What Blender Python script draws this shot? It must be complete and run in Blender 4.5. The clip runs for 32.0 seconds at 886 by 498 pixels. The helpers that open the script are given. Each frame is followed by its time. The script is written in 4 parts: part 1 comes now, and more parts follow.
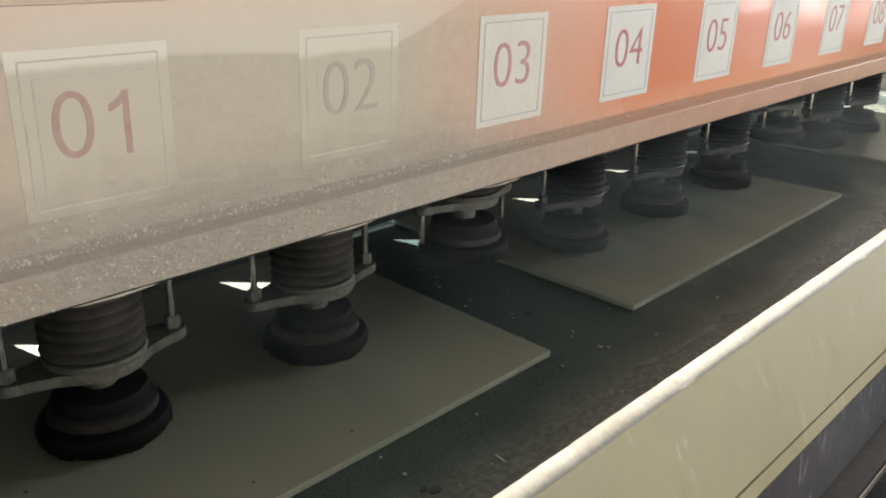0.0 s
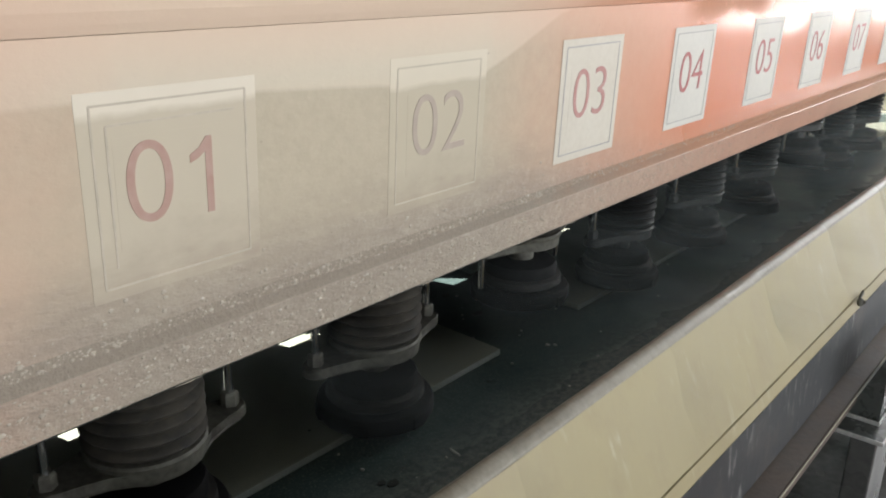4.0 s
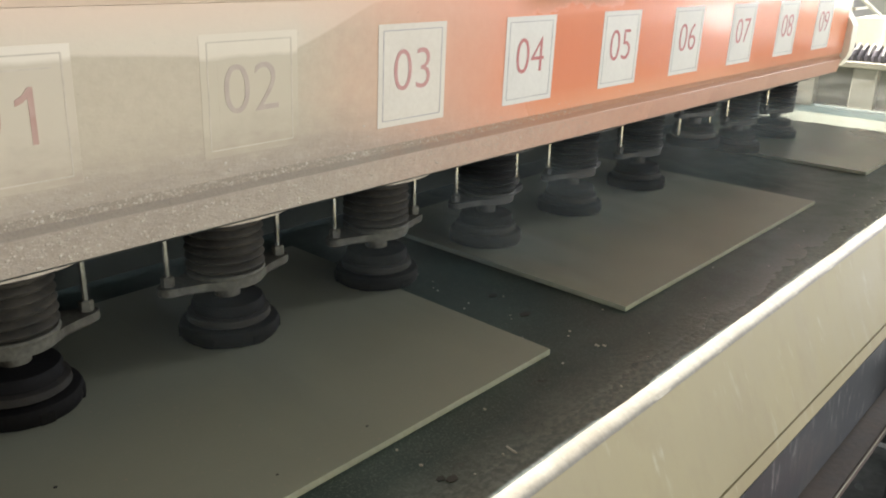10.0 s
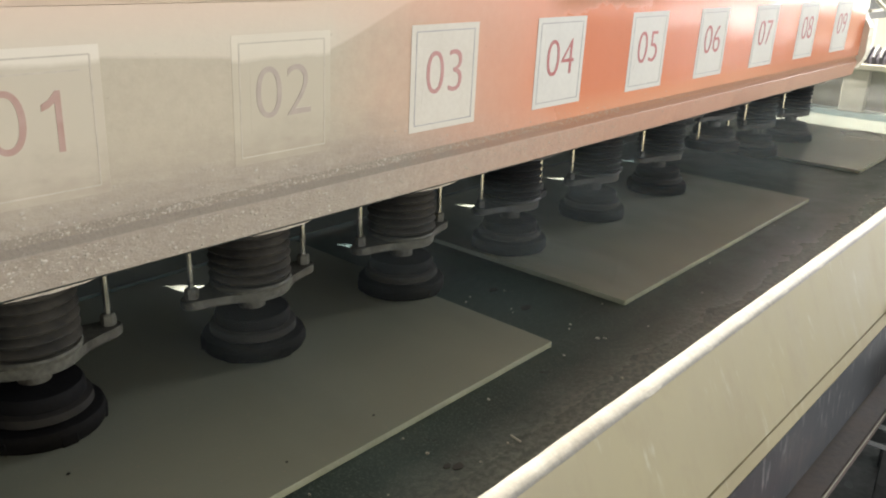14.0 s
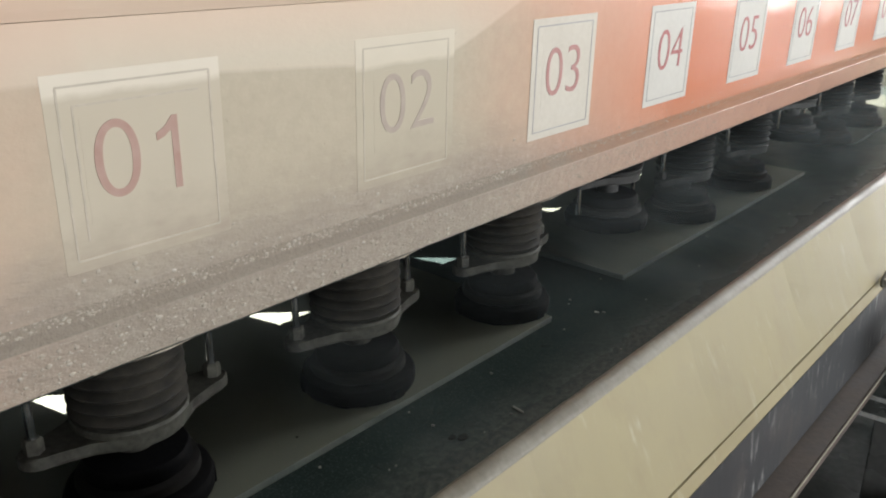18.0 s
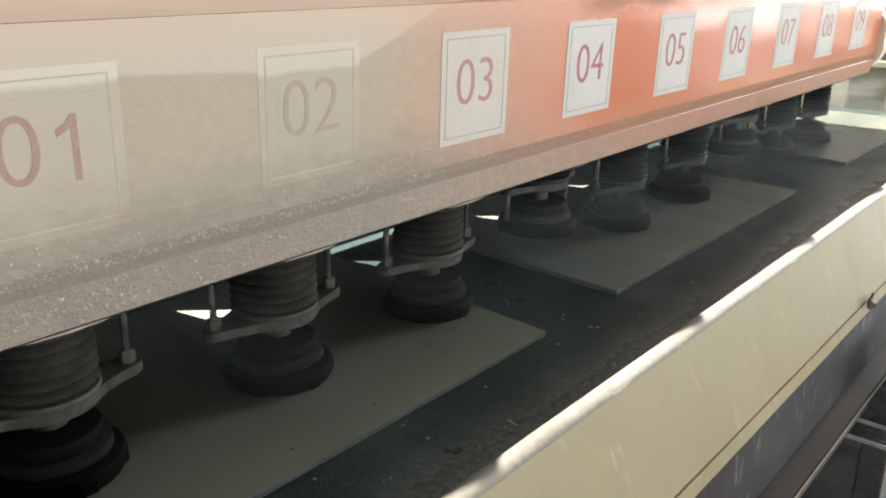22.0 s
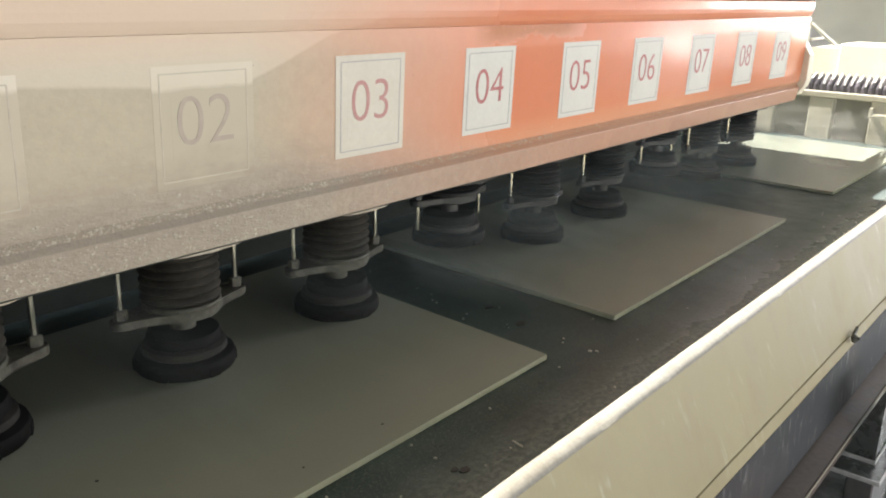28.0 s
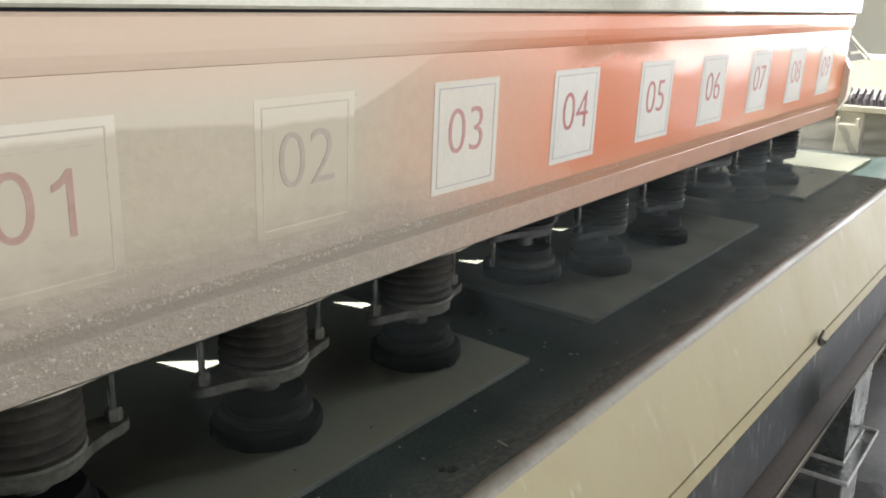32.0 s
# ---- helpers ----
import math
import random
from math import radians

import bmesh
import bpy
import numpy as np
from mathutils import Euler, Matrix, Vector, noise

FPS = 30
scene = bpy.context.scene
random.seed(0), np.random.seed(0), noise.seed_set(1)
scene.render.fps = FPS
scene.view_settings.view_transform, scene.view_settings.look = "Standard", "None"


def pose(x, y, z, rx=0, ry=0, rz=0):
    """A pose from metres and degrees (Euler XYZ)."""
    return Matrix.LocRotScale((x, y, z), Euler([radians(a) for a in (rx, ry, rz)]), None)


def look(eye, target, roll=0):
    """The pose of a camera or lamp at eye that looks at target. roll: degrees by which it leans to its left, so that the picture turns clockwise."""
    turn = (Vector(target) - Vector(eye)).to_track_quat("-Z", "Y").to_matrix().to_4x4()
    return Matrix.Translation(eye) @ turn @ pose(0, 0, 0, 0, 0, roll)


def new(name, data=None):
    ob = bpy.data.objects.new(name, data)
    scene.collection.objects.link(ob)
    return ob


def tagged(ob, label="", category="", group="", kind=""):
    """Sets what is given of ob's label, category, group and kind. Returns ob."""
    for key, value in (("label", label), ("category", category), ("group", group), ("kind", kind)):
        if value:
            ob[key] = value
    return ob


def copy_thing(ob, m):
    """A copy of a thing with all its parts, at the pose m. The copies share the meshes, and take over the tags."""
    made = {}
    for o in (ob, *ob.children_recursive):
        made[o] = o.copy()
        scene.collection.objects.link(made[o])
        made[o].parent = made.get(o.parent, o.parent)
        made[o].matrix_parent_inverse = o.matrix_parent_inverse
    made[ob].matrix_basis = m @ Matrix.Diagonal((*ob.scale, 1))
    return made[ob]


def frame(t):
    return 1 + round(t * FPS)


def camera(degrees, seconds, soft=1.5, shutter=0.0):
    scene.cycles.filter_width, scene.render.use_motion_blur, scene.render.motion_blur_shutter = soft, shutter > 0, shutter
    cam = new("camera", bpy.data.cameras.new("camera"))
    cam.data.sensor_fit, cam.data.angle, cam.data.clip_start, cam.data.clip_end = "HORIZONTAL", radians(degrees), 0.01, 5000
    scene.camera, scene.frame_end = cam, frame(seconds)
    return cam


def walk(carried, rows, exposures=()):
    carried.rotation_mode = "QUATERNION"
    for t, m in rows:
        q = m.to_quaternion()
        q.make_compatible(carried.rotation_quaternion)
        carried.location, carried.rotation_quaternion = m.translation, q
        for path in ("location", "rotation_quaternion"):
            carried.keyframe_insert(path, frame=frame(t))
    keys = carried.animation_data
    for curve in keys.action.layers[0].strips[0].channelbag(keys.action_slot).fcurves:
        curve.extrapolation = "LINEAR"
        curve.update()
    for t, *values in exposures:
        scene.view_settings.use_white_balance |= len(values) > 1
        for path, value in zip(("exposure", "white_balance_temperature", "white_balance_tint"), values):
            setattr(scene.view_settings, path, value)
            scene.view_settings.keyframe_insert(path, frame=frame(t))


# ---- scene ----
EXPOSURE = [(0.0, 2.0), (2.5, 2.13), (5.0, 2.13), (7.0, 2.13), (8.0, 2.06), (9.0, 2.08), (10.0, 2.16), (11.3, 2.25), (12.0, 2.16), (13.0, 2.17), (14.0, 2.12), (17.0, 2.17), (19.0, 2.18), (20.0, 2.12), (22.0, 2.15), (24.0, 2.11), (25.0, 2.22), (28.0, 2.15), (30.0, 2.12), (31.0, 2.07), (32.0, 2.13)]
# camera: held nearly still, panning a little
cam = camera(55.79, 32.0, soft=2.0)
PATH = [
    (0.0, 1.4475, -1.9515, 1.8621, 70.024, -0.670, 43.547),
    (0.5, 1.4556, -1.9538, 1.8605, 70.464, -0.428, 43.247),
    (1.0, 1.4613, -1.9538, 1.8584, 70.559, -0.378, 42.322),
    (1.5, 1.4677, -1.9565, 1.8577, 70.680, -0.447, 41.434),
    (2.0, 1.4725, -1.9618, 1.8591, 71.448, -0.707, 40.627),
    (2.5, 1.4754, -1.9674, 1.8585, 71.375, -0.905, 40.290),
    (4.5, 1.4806, -1.9625, 1.8632, 70.823, -0.961, 39.370),
    (5.0, 1.4742, -1.9542, 1.8610, 70.986, -0.900, 39.085),
    (5.5, 1.4685, -1.9441, 1.8605, 70.871, -0.816, 39.369),
    (6.0, 1.4606, -1.9419, 1.8585, 70.503, -0.897, 39.674),
    (6.5, 1.4557, -1.9592, 1.8561, 70.685, -0.973, 39.831),
    (7.0, 1.4544, -1.9634, 1.8571, 70.972, -0.976, 40.042),
    (7.5, 1.4540, -1.9723, 1.8583, 70.975, -1.121, 40.526),
    (8.0, 1.4498, -1.9712, 1.8592, 70.702, -1.093, 40.929),
    (8.5, 1.4464, -1.9654, 1.8603, 70.787, -0.696, 40.795),
    (9.0, 1.4382, -1.9586, 1.8602, 71.016, -0.831, 40.891),
    (9.5, 1.4331, -1.9589, 1.8607, 70.861, -1.125, 41.293),
    (10.0, 1.4373, -1.9644, 1.8617, 71.013, -1.030, 41.358),
    (10.5, 1.4336, -1.9715, 1.8623, 71.231, -1.348, 41.504),
    (11.0, 1.4260, -1.9688, 1.8625, 70.926, -1.461, 41.617),
    (11.5, 1.4272, -1.9668, 1.8618, 70.806, -1.547, 41.638),
    (12.0, 1.4328, -1.9690, 1.8602, 71.017, -1.517, 41.443),
    (12.5, 1.4341, -1.9713, 1.8588, 71.242, -1.836, 41.395),
    (13.0, 1.4363, -1.9774, 1.8567, 71.223, -1.729, 41.279),
    (13.5, 1.4384, -1.9734, 1.8565, 71.287, -1.554, 40.919),
    (14.0, 1.4381, -1.9655, 1.8571, 70.965, -1.376, 40.914),
    (14.5, 1.4435, -1.9660, 1.8564, 70.880, -1.302, 41.160),
    (16.5, 1.4672, -1.9761, 1.8565, 70.643, -0.527, 40.487),
    (17.0, 1.4703, -1.9729, 1.8563, 70.429, -0.471, 40.486),
    (17.5, 1.4707, -1.9680, 1.8545, 69.941, -0.259, 40.652),
    (18.0, 1.4769, -1.9557, 1.8562, 70.030, 0.156, 40.511),
    (18.5, 1.4924, -1.9448, 1.8607, 70.096, 0.166, 40.358),
    (19.0, 1.5122, -1.9495, 1.8674, 70.643, -0.116, 40.073),
    (19.5, 1.5094, -1.9383, 1.8685, 70.538, 0.179, 40.487),
    (20.0, 1.4967, -1.9236, 1.8644, 71.041, 0.265, 40.414),
    (20.5, 1.4898, -1.9133, 1.8606, 70.636, 0.045, 40.017),
    (21.0, 1.4880, -1.9135, 1.8583, 70.742, -0.180, 39.333),
    (21.5, 1.4853, -1.9145, 1.8575, 71.040, -0.385, 39.333),
    (22.0, 1.4842, -1.9240, 1.8554, 71.162, -0.388, 40.240),
    (22.5, 1.4813, -1.9273, 1.8547, 71.521, -0.335, 40.375),
    (23.0, 1.4758, -1.9251, 1.8527, 71.722, -0.463, 40.188),
    (23.5, 1.4721, -1.9241, 1.8508, 71.541, -0.724, 40.103),
    (24.0, 1.4716, -1.9244, 1.8506, 71.520, -0.789, 40.047),
    (24.5, 1.4691, -1.9265, 1.8512, 71.985, -0.967, 39.932),
    (25.0, 1.4607, -1.9246, 1.8544, 72.108, -1.152, 40.521),
    (25.5, 1.4574, -1.9167, 1.8584, 72.068, -1.340, 40.336),
    (27.5, 1.4698, -1.9275, 1.8733, 72.626, -1.419, 39.682),
    (28.0, 1.4745, -1.9310, 1.8744, 72.785, -1.308, 39.453),
    (28.5, 1.4787, -1.9326, 1.8760, 73.120, -1.131, 39.168),
    (29.0, 1.4865, -1.9300, 1.8769, 73.277, -0.918, 38.482),
    (29.5, 1.4867, -1.9267, 1.8787, 73.204, -0.816, 37.995),
    (30.0, 1.4932, -1.9297, 1.8802, 73.299, -0.818, 38.153),
    (30.5, 1.4997, -1.9353, 1.8799, 73.441, -0.820, 38.194),
    (31.0, 1.5050, -1.9456, 1.8796, 73.648, -0.762, 38.405),
    (31.5, 1.5053, -1.9432, 1.8800, 73.677, -0.948, 37.939),
    (32.0, 1.5075, -1.9450, 1.8801, 73.685, -0.904, 37.832),
]
walk(cam, [(t, pose(x, y, z, rx, ry, rz)) for t, x, y, z, rx, ry, rz in PATH], EXPOSURE)
# the bridge swings across the belt: seconds and metres towards the camera
BRIDGE = [
    (0.00, -0.0000), (0.50, 0.0583), (1.00, 0.1160), (1.50, 0.1747), (2.00, 0.2349),
    (2.50, 0.2911), (3.20, 0.3740), (3.90, 0.4520), (4.50, 0.3867), (5.00, 0.3247),
    (5.50, 0.2672), (6.00, 0.2092), (6.50, 0.1490), (7.00, 0.0883), (7.50, 0.0275),
    (8.00, -0.0293), (8.50, -0.0881), (9.00, -0.1500), (9.50, -0.2102), (10.00, -0.2720),
    (10.50, -0.3291), (11.00, -0.3929), (11.35, -0.4360), (11.50, -0.4172), (12.00, -0.3554),
    (12.50, -0.2971), (13.00, -0.2351), (13.50, -0.1796), (14.00, -0.1195), (14.50, -0.0661),
    (15.50, 0.0480), (16.50, 0.1629), (17.00, 0.2224), (17.50, 0.2780), (18.00, 0.3291),
    (18.50, 0.3834), (19.00, 0.4303), (19.10, 0.4460), (19.50, 0.3967), (20.00, 0.3285),
    (20.50, 0.2762), (21.00, 0.2156), (21.50, 0.1606), (22.00, 0.0990), (22.50, 0.0433),
    (23.00, -0.0154), (23.50, -0.0713), (24.00, -0.1340), (24.50, -0.1906), (25.00, -0.2583),
    (25.50, -0.3178), (26.45, -0.4320), (27.50, -0.3154), (28.00, -0.2574), (28.50, -0.1969),
    (29.00, -0.1392), (29.50, -0.0837), (30.00, -0.0279), (30.50, 0.0271), (31.00, 0.0837),
    (31.50, 0.1368), (32.00, 0.1986),
]
BELT_SPEED = 0.0120
# seconds and metres by which a head is raised, by its plate number
UP = 0.118
LIFTS = {
    3: [(0.0, UP), (7.2, UP), (8.6, 0.0), (32.0, 0.0)],
    4: [(0.0, 0.0), (14.2, 0.0), (15.5, 0.03), (18.0, UP), (32.0, UP)],
    7: [(0.0, UP), (32.0, UP)],
}
# ---------------------------------------------------------------- world and light
SUN_WAY = Vector((0.60, 0.12, -1.0)).normalized()

world = bpy.data.worlds.new("daylight")
scene.world = world
world.use_nodes = True
wn = world.node_tree.nodes
sky = wn.new("ShaderNodeTexSky")
sky.sky_type = "NISHITA"
sky.sun_disc = False
sky.sun_elevation = math.asin(-SUN_WAY.z)
sky.sun_rotation = math.atan2(-SUN_WAY.x, -SUN_WAY.y)
wn["Background"].inputs["Strength"].default_value = 0.055
world.node_tree.links.new(sky.outputs["Color"], wn["Background"].inputs["Color"])


def lamp(name, kind, m, energy, colour, **more):
    data = bpy.data.lights.new(name, kind)
    data.energy, data.color = energy, colour
    for key, value in more.items():
        if key == "size":
            data.size = value
        elif key == "size_y":
            data.shape, data.size_y = "RECTANGLE", value
        elif key == "angle":
            data.angle = value
    ob = new(name, data)
    ob.matrix_world = m
    return ob


lamp("sun", "SUN", look((-6, -1, 9), Vector((-6, -1, 9)) + SUN_WAY), 5.0, (1.0, 0.96, 0.90), angle=radians(0.6))
# sky light through the open long side of the hall and through the far gate
lamp("side_opening_light", "AREA", look((7.3, 1.9, 1.95), (0, 1.9, 1.75)), 145, (1.0, 0.99, 0.98), size=16.0, size_y=1.7)
lamp("far_gate_light", "AREA", look((3.2, 15.6, 4.72), (3.2, 0, 4.72)), 248, (1.0, 0.99, 0.98), size=4.0, size_y=6.95)
lamp("gate_foot_light", "AREA", look((2.45, 15.6, 1.02), (2.45, 0, 1.02)), 9.5, (1.0, 0.99, 0.98), size=2.5, size_y=0.45)
lamp("low_hatch_light", "AREA", look((5.8, 15.6, 0.62), (5.8, 0, 0.62)), 8.6, (1.0, 0.99, 0.98), size=2.0, size_y=0.55)


# ---------------------------------------------------------------- materials
def material(name):
    m = bpy.data.materials.new(name)
    m.use_nodes = True
    return m, m.node_tree.nodes, m.node_tree.links, m.node_tree.nodes["Principled BSDF"]


def ramp(nodes, links, src, stops):
    r = nodes.new("ShaderNodeValToRGB")
    while len(r.color_ramp.elements) < len(stops):
        r.color_ramp.elements.new(0.5)
    for e, (p, c) in zip(r.color_ramp.elements, stops):
        e.position = p
        e.color = (*c, 1) if isinstance(c, tuple) else (c, c, c, 1)
    links.new(src, r.inputs["Fac"])
    return r.outputs["Color"]


def noise_tex(nodes, links, vec, scale, detail=4.0, rough=0.6):
    n = nodes.new("ShaderNodeTexNoise")
    n.inputs["Scale"].default_value, n.inputs["Detail"].default_value, n.inputs["Roughness"].default_value = scale, detail, rough
    links.new(vec, n.inputs["Vector"])
    return n.outputs["Fac"]


def mixed(nodes, links, fac, a, b, mode="MIX"):
    m = nodes.new("ShaderNodeMix")
    m.data_type, m.blend_type = "RGBA", mode
    for sock, v in ((m.inputs[0], fac), (m.inputs[6], a), (m.inputs[7], b)):
        if isinstance(v, (int, float)):
            sock.default_value = v
        elif isinstance(v, tuple):
            sock.default_value = (*v, 1)
        else:
            links.new(v, sock)
    return m.outputs[2]


def maths(nodes, links, op, a, b=0.0, clamp=False):
    m = nodes.new("ShaderNodeMath")
    m.operation, m.use_clamp = op, clamp
    for sock, v in zip(m.inputs, (a, b)):
        if isinstance(v, (int, float)):
            sock.default_value = v
        else:
            links.new(v, sock)
    return m.outputs[0]


def coords(nodes, links, stretch=(1, 1, 1)):
    tc = nodes.new("ShaderNodeTexCoord")
    mp = nodes.new("ShaderNodeMapping")
    mp.inputs["Scale"].default_value = stretch
    links.new(tc.outputs["Object"], mp.inputs["Vector"])
    return mp.outputs["Vector"]


def bump(nodes, links, bsdf, height, strength, distance):
    b = nodes.new("ShaderNodeBump")
    b.inputs["Strength"].default_value, b.inputs["Distance"].default_value = strength, distance
    links.new(height, b.inputs["Height"])
    links.new(b.outputs["Normal"], bsdf.inputs["Normal"])


def surface(name, base, dark, rough=0.6, metal=0.0, coarse=4.0, fine=60.0, relief=0.25, depth=0.002, stretch=(1, 1, 1), rough_spread=0.12, spec=0.5):
    """A worn surface: base and dark colour mixed at two scales, uneven gloss, fine relief."""
    m, n, l, p = material(name)
    v = coords(n, l, stretch)
    big, small = noise_tex(n, l, v, coarse), noise_tex(n, l, v, fine, 3.0)
    f = ramp(n, l, maths(n, l, "ADD", maths(n, l, "MULTIPLY", big, 0.65), maths(n, l, "MULTIPLY", small, 0.35)), [(0.36, 0.0), (0.66, 1.0)])
    l.new(mixed(n, l, f, dark, base), p.inputs["Base Color"])
    l.new(ramp(n, l, big, [(0.3, max(0.02, rough - rough_spread)), (0.7, min(1.0, rough + rough_spread))]), p.inputs["Roughness"])
    p.inputs["Metallic"].default_value = metal
    p.inputs["Specular IOR Level"].default_value = spec
    bump(n, l, p, small, relief, depth)
    return m


def beam_paint(crust=False):
    """Orange enamel under a film of dried slurry that thickens towards the near end and the lower lip."""
    m, n, l, p = material("slurry_crusted_orange_paint" if crust else "dusty_orange_paint")
    tc = n.new("ShaderNodeTexCoord")
    sep = n.new("ShaderNodeSeparateXYZ")
    l.new(tc.outputs["Object"], sep.inputs[0])
    y, z = sep.outputs["Y"], sep.outputs["Z"]
    v = tc.outputs["Object"]
    cloud, grain = noise_tex(n, l, v, 2.2, 5.0), noise_tex(n, l, v, 140.0, 3.0, 0.7)
    streak = noise_tex(n, l, coords(n, l, (1, 5, 0.5)), 2.0, 3.0)
    # slurry film: along the beam, with an uneven border
    along = maths(n, l, "ADD", y, maths(n, l, "MULTIPLY", cloud, 0.5))
    film = ramp(n, l, maths(n, l, "ADD", maths(n, l, "MULTIPLY", along, -0.7), 0.62, True), [(0.04, 0.15), (0.50, 0.58), (0.83, 0.975)])
    # paler above a line that climbs along the beam
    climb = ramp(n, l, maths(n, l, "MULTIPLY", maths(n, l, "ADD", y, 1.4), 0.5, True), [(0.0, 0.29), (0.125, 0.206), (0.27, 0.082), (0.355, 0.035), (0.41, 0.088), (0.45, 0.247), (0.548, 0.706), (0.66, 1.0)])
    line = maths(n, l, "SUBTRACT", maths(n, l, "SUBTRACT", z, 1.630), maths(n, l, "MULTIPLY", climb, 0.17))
    above_line = ramp(n, l, maths(n, l, "ADD", maths(n, l, "MULTIPLY", line, 48.0), maths(n, l, "MULTIPLY", cloud, 0.5), True), [(0.08, 0.0), (0.5, 1.0)])
    low = ramp(n, l, maths(n, l, "MULTIPLY", maths(n, l, "SUBTRACT", 1.425, z), 8.0, True), [(0.0, 0.0), (0.55, 0.5), (1.0, 0.62)])
    orange = mixed(n, l, streak, (0.61, 0.162, 0.068), (0.66, 0.192, 0.086))
    pink = mixed(n, l, 0.55, orange, (0.66, 0.42, 0.30))
    lower = mixed(n, l, low, orange, pink)
    clot = noise_tex(n, l, v, 34.0, 5.0, 0.75)
    dust = mixed(n, l, clot, (0.372, 0.328, 0.248), (0.494, 0.446, 0.344))
    mud = mixed(n, l, ramp(n, l, clot, [(0.35, 0.0), (0.65, 1.0)]), (0.290, 0.258, 0.220), (0.395, 0.358, 0.308))
    dust = mixed(n, l, 0.75 if crust else maths(n, l, "MULTIPLY", low, 0.9), dust, mud)
    pale = mixed(n, l, maths(n, l, "MULTIPLY", above_line, 0.55), dust, (0.655, 0.600, 0.495))
    rosy = ramp(n, l, maths(n, l, "MULTIPLY", maths(n, l, "SUBTRACT", z, 1.66), 9.0, True), [(0.2, 0.0), (1.0, 0.55)])
    pale = mixed(n, l, rosy, pale, (0.66, 0.47, 0.36))
    if crust:
        film = ramp(n, l, maths(n, l, "ADD", maths(n, l, "MULTIPLY", along, -0.42), 0.68, True), [(0.05, 0.45), (0.35, 0.62), (0.80, 0.97)])
    dusty = mixed(n, l, film, lower, pale)
    bare = ramp(n, l, maths(n, l, "MULTIPLY", maths(n, l, "SUBTRACT", -1.14, along), 4.0, True), [(0.0, 0.0), (1.0, 0.5)])
    dusty = mixed(n, l, bare, dusty, (0.62, 0.37, 0.27))
    if not crust:
        drip = noise_tex(n, l, coords(n, l, (1, 5.0, 9.0)), 1.0, 6.0, 0.75)
        near_ledge = ramp(n, l, maths(n, l, "MULTIPLY", maths(n, l, "SUBTRACT", z, 1.66), 9.8, True), [(0.15, 0.0), (0.75, 1.0), (0.985, 1.0), (1.0, 0.0)])
        span = ramp(n, l, maths(n, l, "ADD", maths(n, l, "MULTIPLY", y, 0.3), 0.3, True), [(0.40, 0.0), (0.44, 1.0), (0.58, 1.0), (0.63, 0.0)])
        mark = ramp(n, l, maths(n, l, "ADD", drip, maths(n, l, "MULTIPLY", near_ledge, 0.22)), [(0.57, 0.0), (0.66, 0.85)])
        stain = maths(n, l, "MULTIPLY", mark, maths(n, l, "MULTIPLY", near_ledge, span))
        dusty = mixed(n, l, stain, dusty, mixed(n, l, clot, (0.33, 0.125, 0.060), (0.50, 0.24, 0.13)))
    # beads and runs of slurry water on the lower near half
    bead = ramp(n, l, noise_tex(n, l, coords(n, l, (1, 0.5, 1.1)), 62.0, 3.0, 0.6), [(0.50, 0.0), (0.68, 1.0)])
    wet = maths(n, l, "MULTIPLY", ramp(n, l, maths(n, l, "ADD", maths(n, l, "MULTIPLY", maths(n, l, "SUBTRACT", 1.50, z), 5.5), maths(n, l, "SUBTRACT", cloud, 0.5), True), [(0.0, 0.0), (0.7, 1.0)]), ramp(n, l, maths(n, l, "SUBTRACT", 0.25, y, True), [(0.0, 0.0), (0.7, 1.0)]))
    bead = maths(n, l, "MULTIPLY", bead, wet)
    smear = noise_tex(n, l, coords(n, l, (1, 0.5, 2.6)), 13.0, 5.0, 0.7)
    if crust:
        grimy = ramp(n, l, maths(n, l, "SUBTRACT", -0.25, y, True), [(0.0, 0.12), (0.7, 0.62)])
    else:
        grimy = maths(n, l, "MULTIPLY", wet, 0.75)
    grimy = maths(n, l, "MULTIPLY", grimy, ramp(n, l, smear, [(0.30, 0.45), (0.62, 1.0)]))
    l.new(mixed(n, l, grimy, dusty, (0.268, 0.222, 0.183)), p.inputs["Base Color"])
    gloss = ramp(n, l, film, [(0.45, 0.38), (0.62, 0.52), (0.95, 0.70)] if crust else [(0.14, 0.18), (0.37, 0.42), (0.9, 0.68)])
    gloss = maths(n, l, "SUBTRACT", gloss, maths(n, l, "MULTIPLY", bead, 0.36))
    l.new(gloss if crust else maths(n, l, "ADD", gloss, maths(n, l, "MULTIPLY", stain, 0.55), True), p.inputs["Roughness"])
    p.inputs["Specular IOR Level"].default_value = 0.5
    lump = noise_tex(n, l, coords(n, l, (1, 0.7, 1.2)), 75.0, 3.0, 0.6)
    wave = noise_tex(n, l, coords(n, l, (1, 0.5, 1.0)), 5.0, 2.0, 0.4)
    rough = maths(n, l, "ADD", maths(n, l, "MULTIPLY", lump, 0.9), maths(n, l, "MULTIPLY", grain, 0.35))
    height = maths(n, l, "ADD", maths(n, l, "MULTIPLY", rough, maths(n, l, "MULTIPLY", maths(n, l, "SUBTRACT", film, 0.32, True) if crust else film, 1.35 if crust else maths(n, l, "ADD", low, 0.12))), maths(n, l, "MULTIPLY", wave, 0.9))
    height = maths(n, l, "ADD", height, maths(n, l, "MULTIPLY", bead, 0.16))
    bump(n, l, p, height, 0.8, 0.006)
    return m


